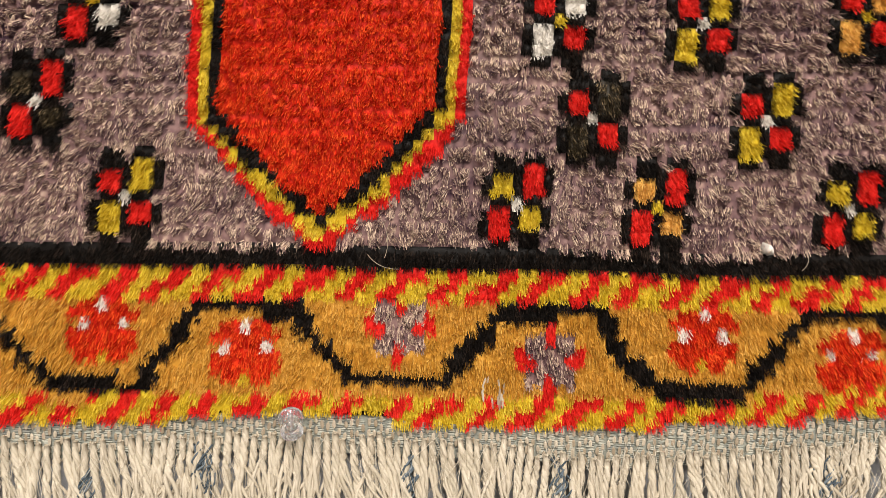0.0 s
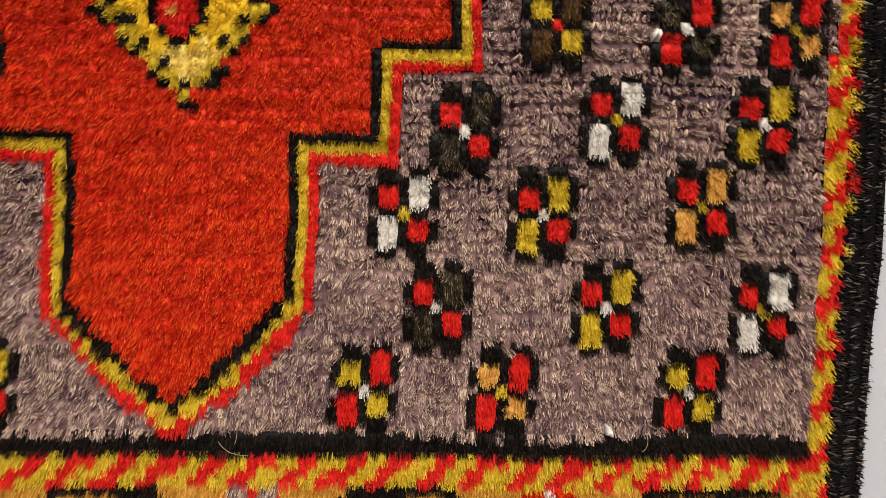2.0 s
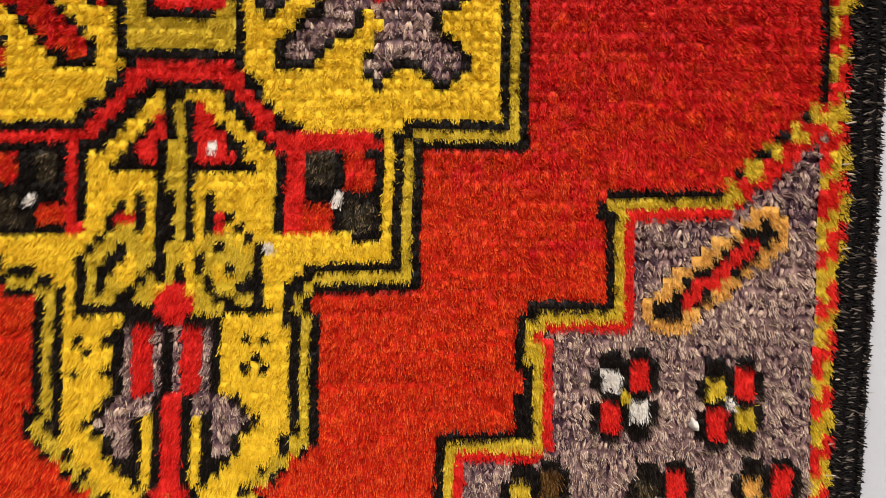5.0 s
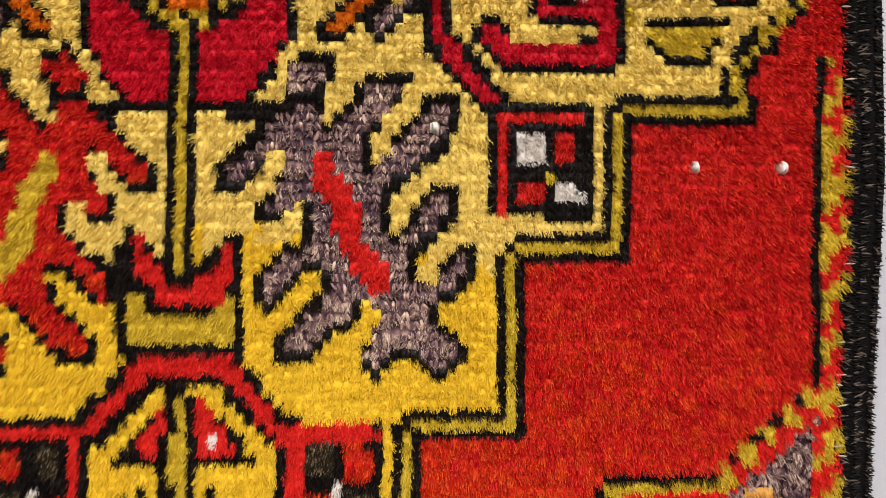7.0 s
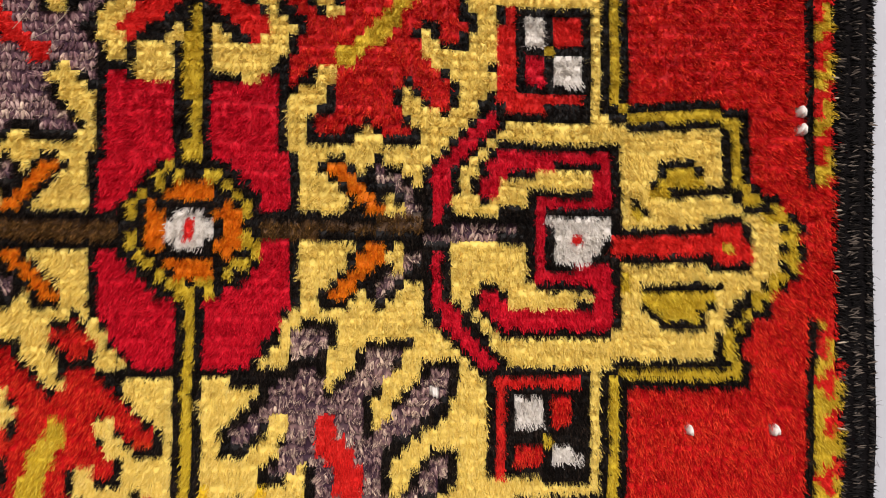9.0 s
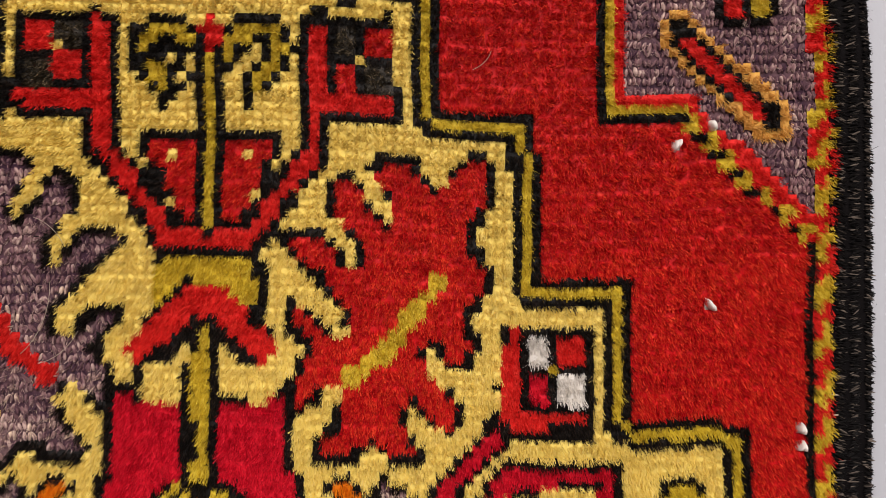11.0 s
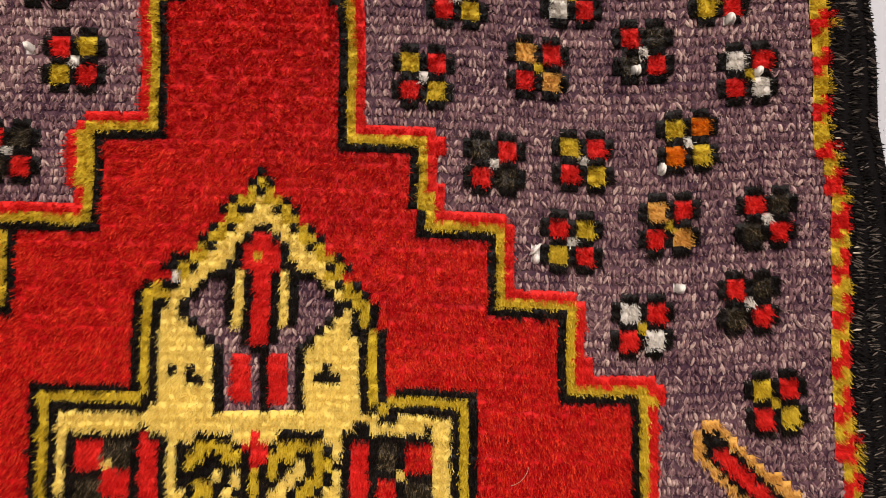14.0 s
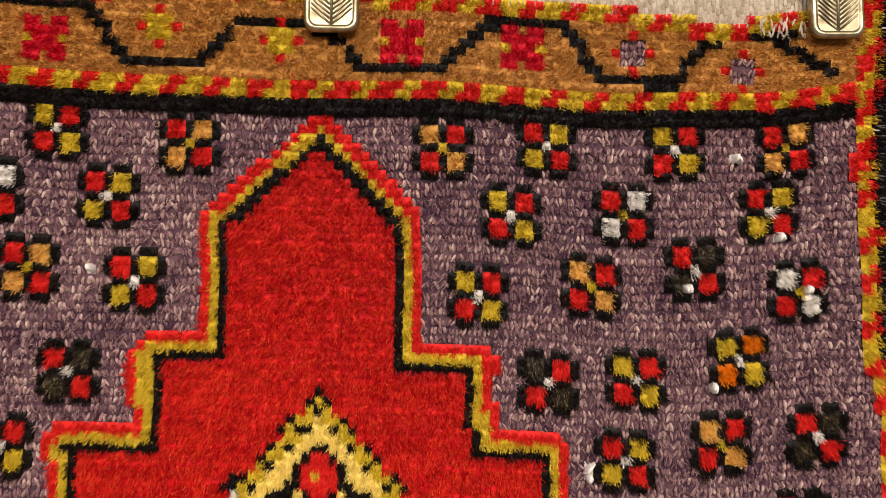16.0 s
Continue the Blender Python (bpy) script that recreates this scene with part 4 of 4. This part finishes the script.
        lean = (rng.normal(0, 1, (n, 2)) * np.where(purple, 0.28, 0.15)[:, None])[who]
        length = height[who] * np.where(plush[who], rng.uniform(0.88, 1.05, m), rng.uniform(0.74, 1.08, m)) * share
        nap = np.interp(z[who], (70, 500, 1240), NAP)
        loose = np.interp(z[who], (70, 600, 1240), (0.12, 0.15, 0.21)) + (0.25 if under else 0) + np.where(bald[who], 0.35, 0.0)
        dx = lean[:, 0] + rng.normal(0, 1, m) * loose
        dz = -nap + lean[:, 1] + rng.normal(0, 1, m) * loose
        wild = rng.random(m) < (0.0 if under else 0.06)
        dx[wild] *= 2.4
        dz[wild] *= 1.5
        length[wild] *= 1.2
        way = np.stack([dx, -np.ones(m), dz])
        way /= np.linalg.norm(way, axis=0)
        foot = np.stack([bx, np.full(m, BACK - 0.2), bz])
        tip = foot + way * length
        turn = rng.uniform(-1.1, 1.1, m)
        blunt = (rng.random(m) < 0.5) & ~wild
        r = thick * rng.uniform(0.6, 1.35, m) * np.where(blunt, 0.8, 1.0) * np.interp(z[who], (500, 1240), (1.0, 1.15))
        r[wild] *= 0.6
        across = np.stack([np.cos(turn) * r, rng.uniform(-0.9, 0.9, m) * r, np.sin(turn) * r])
        end, apex = np.where(blunt, tip, foot), np.where(blunt, foot, tip)
        verts.append(np.stack([(end - across).T, (end + across).T, apex.T], axis=1).reshape(-1, 3))
        faces.append(np.arange(m * 3).reshape(-1, 3) + base)
        dyes.append(dye[who])
        # wild hairs take the palest shade: glints on the wool put into the colour
        shades.append(np.repeat(np.where(wild, 1.05, 0.86 * rng.random(m) + 0.2 * own[who] - 0.03), 3))
        base += m * 3
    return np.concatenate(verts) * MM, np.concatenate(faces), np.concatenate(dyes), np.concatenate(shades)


rug = tagged(new("rug"), "red, yellow and purple knotted wool rug hung on white wall", "rug")
rug.location = (0, 0, 0)
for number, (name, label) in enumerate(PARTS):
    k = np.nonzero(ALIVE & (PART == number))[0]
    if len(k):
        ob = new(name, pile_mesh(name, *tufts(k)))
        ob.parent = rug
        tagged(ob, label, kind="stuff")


def part(name, bm, mat, parent, label=""):
    me = bpy.data.meshes.new(name)
    bm.to_mesh(me)
    bm.free()
    me.materials.append(mat)
    ob = new(name, me)
    ob.parent = parent
    return tagged(ob, label)


def tube(bm, points, radii, sides=6, flat=1.0):
    """A closed tube through points (metres)."""
    rings = []
    for i, (p, r) in enumerate(zip(points, radii)):
        p = Vector(p)
        way = (Vector(points[min(i + 1, len(points) - 1)]) - Vector(points[max(i - 1, 0)])).normalized()
        u = way.cross(Vector((0, 1, 0)))
        u = u.normalized() if u.length > 1e-4 else Vector((1, 0, 0))
        w = way.cross(u)
        rings.append([bm.verts.new(p + (u * math.cos(a) + w * math.sin(a) * flat) * r) for a in (j * 2 * math.pi / sides for j in range(sides))])
    for a, b in zip(rings, rings[1:]):
        for j in range(sides):
            bm.faces.new((a[j], a[(j + 1) % sides], b[(j + 1) % sides], b[j])).smooth = True
    bm.faces.new(rings[0])
    bm.faces.new(rings[-1][::-1])


# the woven ground behind the knots, coloured dark to stand in for gap shade
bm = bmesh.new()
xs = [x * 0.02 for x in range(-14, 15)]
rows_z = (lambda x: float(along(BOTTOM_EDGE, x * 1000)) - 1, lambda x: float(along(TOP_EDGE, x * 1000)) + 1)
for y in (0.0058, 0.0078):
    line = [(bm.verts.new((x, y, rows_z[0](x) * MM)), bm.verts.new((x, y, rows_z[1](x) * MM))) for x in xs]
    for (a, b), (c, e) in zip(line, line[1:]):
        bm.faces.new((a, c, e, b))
part("woven_ground", bm, GROUND, rug, "woven ground, its colour darkened for shade between knots")


def spindles(name, mat, parent, centre, way, length, radius, label="", kind="stuff"):
    """Many short yarn lengths as thin eight-sided spindles, from arrays in millimetres."""
    centre, way = np.asarray(centre, float), np.asarray(way, float)
    n = len(centre)
    way = way / np.linalg.norm(way, axis=1)[:, None]
    u = np.cross(way, np.array([0, 1, 0.03]))
    u /= np.linalg.norm(u, axis=1)[:, None]
    w = np.cross(way, u)
    half = (np.asarray(length) / 2 * np.ones(n))[:, None]
    r = (np.asarray(radius) * np.ones(n))[:, None]
    v = []
    for s in (-0.5, 0.5):
        v += [centre + way * half * s + (u * math.cos(a) + w * math.sin(a)) * r for a in (0, 1.571, 3.142, 4.712)]
    v += [centre - way * half, centre + way * half]
    v = np.stack(v, axis=1).reshape(-1, 3) * MM
    f = []
    for i in range(4):
        j = (i + 1) % 4
        f += [(i, j, 4 + j), (i, 4 + j, 4 + i), (8, j, i), (9, 4 + i, 4 + j)]
    f = (np.array(f)[None] + (np.arange(n) * 10)[:, None, None]).reshape(-1, 3)
    me = bpy.data.meshes.new(name)
    me.from_pydata(v.tolist(), [], f.tolist())
    me.materials.append(mat)
    ob = new(name, me)
    ob.parent = parent
    return tagged(ob, label, kind=kind)


def strip(name, mat, points, wide, y0, y1, label=""):
    """A thin band along points (mm), on the rug's back."""
    bm = bmesh.new()
    rows = []
    for x, z, dx, dz in points:
        rows.append([bm.verts.new(Vector((x + s * dx * wide, y, z + s * dz * wide)) * MM) for s, y in ((0, y0), (1, y0), (1, y1), (0, y1))])
    for a, b in zip(rows, rows[1:]):
        for i in range(4):
            bm.faces.new((a[i], a[(i + 1) % 4], b[(i + 1) % 4], b[i]))
    bm.faces.new(rows[0][::-1])
    bm.faces.new(rows[-1])
    return part(name, bm, mat, rug, label)


# ---- side cords: three rows of diagonally wrapped black goat hair ----
def side_at(z):
    return np.interp(z, [z for x, z in SIDE], [x for x, z in SIDE])


def cord(z):
    """The width of one of the three cords, broader towards the head."""
    return np.interp(z, (100, 133, 190, 260, 370, 450, 560, 680, 875, 1030, 1075, 1100, 1125, 1240), (5.2, 5.9, 6.1, 5.9, 5.5, 5.6, 6.0, 6.4, 6.6, 7.6, 8.5, 8.1, 7.0, 6.4))


for hand in (1, -1):
    zs = np.arange(114, 1244, 5.0)
    strip("selvedge_core", BLACK, [(hand * (side_at(z) - 0.5), z, hand * cord(z), 0) for z in zs], 2.85, 1.9, 6.5)
    centre, way, size = [], [], []
    for c in range(3):
        z = np.arange(113, 1243, 0.36 if hand > 0 else 1.2)
        n = len(z)
        x = side_at(z) + (c + 0.5) * cord(z) + 0.3 * np.sin(z * 0.35 + c) + rng.normal(0, 0.45 if c == 2 else 0.75, n) + 0.7 * np.sin(z * 0.017 + c * 0.1)
        bulge = 0.9 * ((x - side_at(z)) / cord(z) - (c + 0.5)) ** 2 * 4
        centre.append(np.stack([hand * x, 0.9 + bulge * 0.6 + 0.35 * np.sin(z * 2.6) + rng.normal(0, 0.25, n), z + rng.normal(0, 0.35, n)], axis=1))
        tilt = (0.16 if c % 2 else -0.24) + rng.normal(0, 0.28, n)
        way.append(np.stack([np.ones(n), rng.normal(0, 0.25, n), tilt * hand], axis=1))
        size.append(cord(z) * rng.uniform(0.45, 0.95, n) * (0.8 if c == 2 else 1.0))
    centre, way, size = np.concatenate(centre), np.concatenate(way), np.concatenate(size)
    spindles("selvedge", GOAT, rug, centre, way, size, rng.uniform(0.2, 0.42, len(centre)), "black goat-hair side binding")
    # stray hairs on the outer edge
    z = rng.uniform(116, 1240, 90)
    n = len(z)
    spindles("stray_hair", GOAT, rug, np.stack([hand * (side_at(z) + cord(z) * 3 + rng.uniform(-1.2, 0.6, n)), rng.uniform(0.5, 3, n), z], axis=1),
             np.stack([np.full(n, hand * 1.0), rng.normal(0, 0.4, n), rng.normal(-0.2, 1.1, n)], axis=1), rng.uniform(1.0, 4.2, n), 0.09)
    # beige wrapped end of the binding
    z = np.arange(92, 115, 1.0)
    n = len(z) * 3
    zz = np.repeat(z, 3)
    c = np.tile([0.45, 1.45, 2.4], len(z))
    strip("beige_core", WRAP, [(hand * (side_at(v) - 0.5), v, hand, 0) for v in (91, 100, 114.5)], 13.0, 2.8, 6.5)
    spindles("beige_wrapping", WRAP, rug, np.stack([hand * (side_at(zz) + c * cord(zz)), 1.9 + rng.normal(0, 0.2, n), zz], axis=1),
             np.stack([np.ones(n), np.zeros(n), hand * (np.where(c > 1, 0.5, -0.5) + rng.normal(0, 0.15, n))], axis=1), 6.2, 0.62, "beige cotton wrapping at the corner")
    # cream warp ends that show beside the stripe
    z = np.sort(rng.uniform(230, 1235, 28))
    for v in z:
        spindles("warp_end", COTTON, rug, [(hand * (side_at(v) + rng.uniform(0.2, 2.2)), 0.3, v)], [(1, 0, rng.normal(0, 0.15))], rng.uniform(2.5, 6.0), 0.38, kind="")

# ---- foot: flat-woven end and fringe ----
foot_x = gx[(gx > -284) & (gx < 274)]
low_at = lambda x: float(along(BOTTOM_EDGE, x))
strip("flat_woven_end", WEFT, [(x, low_at(x) + 1.5, 0.0, -1.0) for x in np.linspace(-286, 278, 90)], 16.0, 4.0, 6.8, "grey-green flat-woven end strip")
centre, size = [], []
for x in foot_x:
    tall = rng.uniform(9, 13) if x < 90 else rng.uniform(13, 18)
    for z in np.arange(low_at(x) - tall, low_at(x) + 1.0, 0.95):
        centre.append((x + CELL_X / 2 + rng.normal(0, 0.15), 3.2 + rng.normal(0, 0.15), z + rng.normal(0, 0.12)))
        size.append(rng.uniform(3.2, 4.2))
centre = np.array(centre)
n = len(centre)
spindles("weft_thread", WEFT, rug, centre, np.stack([np.ones(n), np.zeros(n), rng.normal(0, 0.08, n)], axis=1), size, 0.52, "grey-green weft threads")
for x in np.arange(-286, 274, 3.7):
    x0, z0 = x + rng.normal(0, 0.3), low_at(x) - rng.uniform(4, 8.5) - (5 if x > 90 else 0)
    bm = bmesh.new()
    sweep = 6 * math.sin(x * 0.045) + 4 * math.sin(x * 0.13) + rng.normal(2.0, 3.0) + (9 if x > 235 else 0)
    reach = rng.uniform(40, 58) * (0.62 if 205 < x < 250 else 1.0)
    loosen, pitch, out = rng.uniform(0.2, 0.5), rng.uniform(20, 30), rng.uniform(-2.5, 1.5)
    # a twisted rope of five plies that opens lower down
    for ply in range(5):
        points, radii = [], []
        phase, drift, wave, span = ply * 1.257 + rng.normal(0, 0.15), rng.normal(0, 3.6), rng.uniform(0.5, 2.2), reach * rng.uniform(0.8, 1.1)
        fat = rng.uniform(0.7, 1.05)
        for i in range(19):
            t = i / 18
            free = max(0.0, t - loosen)
            turn = phase + pitch * (min(t, loosen) + 0.35 * free)
            core = 1.05 * min(1, 0.35 + 4 * t) + 1.4 * free
            px = x0 + sweep * t ** 1.3 + math.cos(turn) * core + drift * free * 2.2 + math.sin(t * 8 + phase * 2) * wave * free
            py = 2.2 + out * t - 1.2 * math.sin(t * 3.1) + math.sin(turn) * 0.8
            points.append(Vector((px, py, z0 - span * t)) * MM)
            radii.append((fat + 0.08 * math.sin(i * 2.1 + phase)) * MM * (1 - 0.5 * t ** 3))
        tube(bm, points, radii, 5)
    part("tassel", bm, FRINGE, rug)
# warps that rise over every other weft in the flat-woven end
centre = []
for i, x in enumerate(np.arange(-286, 274, 2.45)):
    depth = 8 + (6 if x > 90 else 0) + rng.uniform(-1, 2)
    for z in np.arange(low_at(x) - depth, low_at(x) - 0.5, 4.4):
        centre.append((x + rng.normal(0, 0.15), 2.75 + rng.normal(0, 0.12), z + (2.2 if i % 2 else 0) + rng.normal(0, 0.25)))
n = len(centre)
spindles("warp_thread", COTTON, rug, centre, np.stack([rng.normal(0, 0.07, n), np.zeros(n), np.ones(n)], axis=1), rng.uniform(3.0, 4.4, n), 0.72, "cream warps crossing the grey-green wefts")
n = 2600
x = rng.uniform(-284, 276, n)
spindles("fringe_fibril", FRINGE, rug, np.stack([x, rng.uniform(-3.0, 1.5, n), np.interp(x, *zip(*sorted(BOTTOM_EDGE))) - rng.uniform(8, 55, n)], axis=1),
         np.stack([rng.normal(0, 0.45, n), rng.normal(0, 0.2, n), np.ones(n)], axis=1), rng.uniform(5, 15, n), 0.11, "loose cotton fibrils")
# loose curls of blue-grey weft between the tassels
for x in (-47, -95, 38, 100, 214, 262, 272, -150):
    bm = bmesh.new()
    z0 = low_at(x) - rng.uniform(8, 20)
    for s in range(9):
        phase, px, pz = rng.uniform(0, 6.28), x + rng.normal(0, 1.6), z0 + rng.normal(0, 2)
        points = []
        for i in range(12):
            t = i / 11
            points.append(Vector((px + math.sin(phase + t * 8) * 2.0, 1.4 - 1.6 * math.sin(3.1 * t) + math.cos(phase + t * 8) * 0.8, pz - t * rng.uniform(14, 19))) * MM)
        tube(bm, points, [0.42 * MM] * 12, 4)
    tagged(part("loose_weft", bm, BLUE, rug, "tangled blue-grey weft threads"), kind="stuff")

# ---- head: cream flat-woven end above the pile ----
high_at = lambda x: float(along(TOP_EDGE, x))
strip("cream_woven_end", COTTON, [(x, high_at(x) - 2, 0.0, 1.0) for x in np.linspace(-286, 284, 90)], 24.0, 3.6, 6.8, "cream flat-woven end strip")
centre = []
for x in np.arange(-285, 284, 2.1):
    for z in np.arange(high_at(x) - 2, high_at(x) + 22, 3.2):
        centre.append((x + rng.normal(0, 0.2), 3.3 + rng.normal(0, 0.15), z + (1.6 if int(round(x / 2.1)) % 2 else 0) + rng.normal(0, 0.2)))
n = len(centre)
spindles("cream_thread", COTTON, rug, centre, np.stack([rng.normal(0, 0.12, n), np.zeros(n), np.ones(n)], axis=1), 4.2, 0.85, "cream woven threads")

# a bare, torn patch near one corner where cream warps show
n = 26
spindles("bare_warp", COTTON, rug, np.stack([rng.uniform(216, 240, n), rng.uniform(-0.6, 0.8, n), rng.uniform(1219, 1227, n)], axis=1),
         np.stack([rng.normal(0, 0.3, n), np.zeros(n), np.ones(n)], axis=1), rng.uniform(4, 7, n), 0.5, "bare cream warps in a worn patch")
n = 12
spindles("bare_warp", COTTON, rug, np.stack([rng.uniform(64, 76, n), rng.uniform(-1.0, 0.2, n), rng.uniform(87, 98, n)], axis=1),
         np.stack([rng.normal(0, 0.2, n), np.zeros(n), np.ones(n)], axis=1), rng.uniform(3, 6, n), 0.45, "bare cream warps in a worn patch")
# long loose hairs that lie over the pile
for x, z, a, size in ((-78, 772, 0.7, 34), (-70, 768, 0.2, 22), (24, 146, 1.2, 16), (17, 147, -0.9, 14), (196, 148, 0.9, 8), (-60, 820, 1.9, 18), (120, 900, 0.3, 12)):
    bm = bmesh.new()
    points = []
    for i in range(9):
        t = i / 8
        points.append(Vector((x + math.cos(a + 0.5 * t) * size * t, -0.7 - 1.2 * math.sin(3.1 * t), z + math.sin(a + 0.5 * t) * size * t)) * MM)
    tube(bm, points, [0.11 * MM] * 9, 4)
    part("loose_hair", bm, COTTON, rug)


# ---- push pins ----
def lathe(bm, profile, sides=28):
    rings = [[bm.verts.new((r * math.cos(a), y, r * math.sin(a))) for a in (i * 2 * math.pi / sides for i in range(sides))] for r, y in profile]
    for a, b in zip(rings, rings[1:]):
        for j in range(sides):
            bm.faces.new((a[j], b[j], b[(j + 1) % sides], a[(j + 1) % sides])).smooth = True
    bm.faces.new(rings[0])
    bm.faces.new(rings[-1][::-1])
    bmesh.ops.recalc_face_normals(bm, faces=bm.faces)


def push_pin(x, z, way):
    """Clear plastic pin: flange, waist and head; way: how it leans out of the wall."""
    pin = tagged(new("push_pin"), "clear plastic push pin holding the rug's fringed edge", "push pin", "push pins")
    bm = bmesh.new()
    lathe(bm, [(r * MM, -y * MM) for r, y in ((3.6, 0), (4.9, 0.3), (5.3, 0.9), (5.2, 1.5), (4.2, 2.1), (2.9, 2.9), (2.3, 4.2), (2.1, 6.5), (2.3, 8.6), (3.0, 9.8), (4.2, 10.5), (4.6, 11.1), (4.5, 11.7), (3.9, 12.1), (2.4, 12.2), (1.3, 11.8), (0.6, 11.7))])
    part("grip", bm, PLASTIC, pin, "clear plastic grip")
    bm = bmesh.new()
    lathe(bm, [(r * MM, y * MM) for r, y in ((0.55, -7.5), (0.55, 0), (0.55, 9), (0.1, 13))], 10)
    part("needle", bm, STEEL, pin, "steel needle")
    pin.matrix_world = Matrix.Translation(Vector((x, -0.8, z)) * MM) @ Vector((0, -1, 0)).rotation_difference(Vector(way)).to_matrix().to_4x4()


push_pin(-12, 78.5, (0.24, -1, -0.22))
push_pin(276, 92.5, (-0.22, -1, 0.08))


# ---- brass hanging clips ----
def rounded(w, h, r, steps=5):
    out = []
    for cx, cz, a0 in ((w - r, h - r, 0), (-w + r, h - r, 90), (-w + r, -h + r, 180), (w - r, -h + r, 270)):
        out += [(cx + r * math.cos(radians(a0 + 90 * i / steps)), cz + r * math.sin(radians(a0 + 90 * i / steps))) for i in range(steps + 1)]
    return out


def plate(bm, loops):
    """Stacked rounded outlines (half width, half height, corner, y), closed front and back."""
    rings = [[bm.verts.new(Vector((x, y, z)) * MM) for x, z in rounded(w, h, r)] for w, h, r, y in loops]
    for a, b in zip(rings, rings[1:]):
        for j in range(len(a)):
            bm.faces.new((a[j], a[(j + 1) % len(a)], b[(j + 1) % len(a)], b[j])).smooth = True
    bm.faces.new(rings[0])
    bm.faces.new(rings[-1])
    bmesh.ops.recalc_face_normals(bm, faces=bm.faces)


def hanging_clip(x, z, turn):
    clip = tagged(new("hanging_clip"), "aged brass clip with leaf relief gripping the rug's top", "clip", "brass hanging clips")
    bm = bmesh.new()
    plate(bm, ((13.0, 22, 5.5, 0.0), (13.2, 22.2, 5.7, -1.2), (12.9, 21.9, 5.5, -2.4), (12.2, 21.2, 5.0, -3.2), (10.9, 19.9, 4.0, -3.6), (10.4, 19.4, 3.6, -2.7), (9.9, 18.9, 3.4, -2.5)))
    part("front_jaw", bm, BRASS, clip, "rounded brass jaw with a raised rim")
    bm = bmesh.new()
    plate(bm, ((12.0, 21, 5, 9.3), (12.0, 21, 5, 8.2)))
    part("back_jaw", bm, BRASS, clip)
    bm = bmesh.new()
    tube(bm, [Vector((0, -2.6, -18.8)) * MM, Vector((0, -3.1, 0)) * MM, Vector((0, -2.6, 18.8)) * MM], [0.75 * MM] * 3, 8)
    part("leaf_vein", bm, BRASS, clip, "raised middle vein")
    for i in range(16):
        for hand in (-1, 1):
            z0 = -18.2 + i * 2.3
            z1 = z0 + 7.4
            if z1 > 18.6:
                continue
            bm = bmesh.new()
            tube(bm, [Vector((hand * 0.8, -2.7, z0)) * MM, Vector((hand * 5.2, -3.15, (z0 + z1) / 2)) * MM, Vector((hand * 9.6, -2.6, z1)) * MM], [0.5 * MM, 0.6 * MM, 0.42 * MM], 6)
            part("leaf_rib", bm, BRASS, clip)
    bm = bmesh.new()
    tube(bm, [Vector((math.cos(a) * 6, 3, 26 + math.sin(a) * 6)) * MM for a in (i * 2 * math.pi / 20 for i in range(20))] + [Vector((6, 3, 26)) * MM], [1.1 * MM] * 21, 8)
    part("ring", bm, BRASS, clip)
    clip.matrix_world = pose(x * MM, -0.0035, z * MM, 0, turn, 0)


hanging_clip(6.5, 1237.5, 0)
hanging_clip(251, 1239, -1)
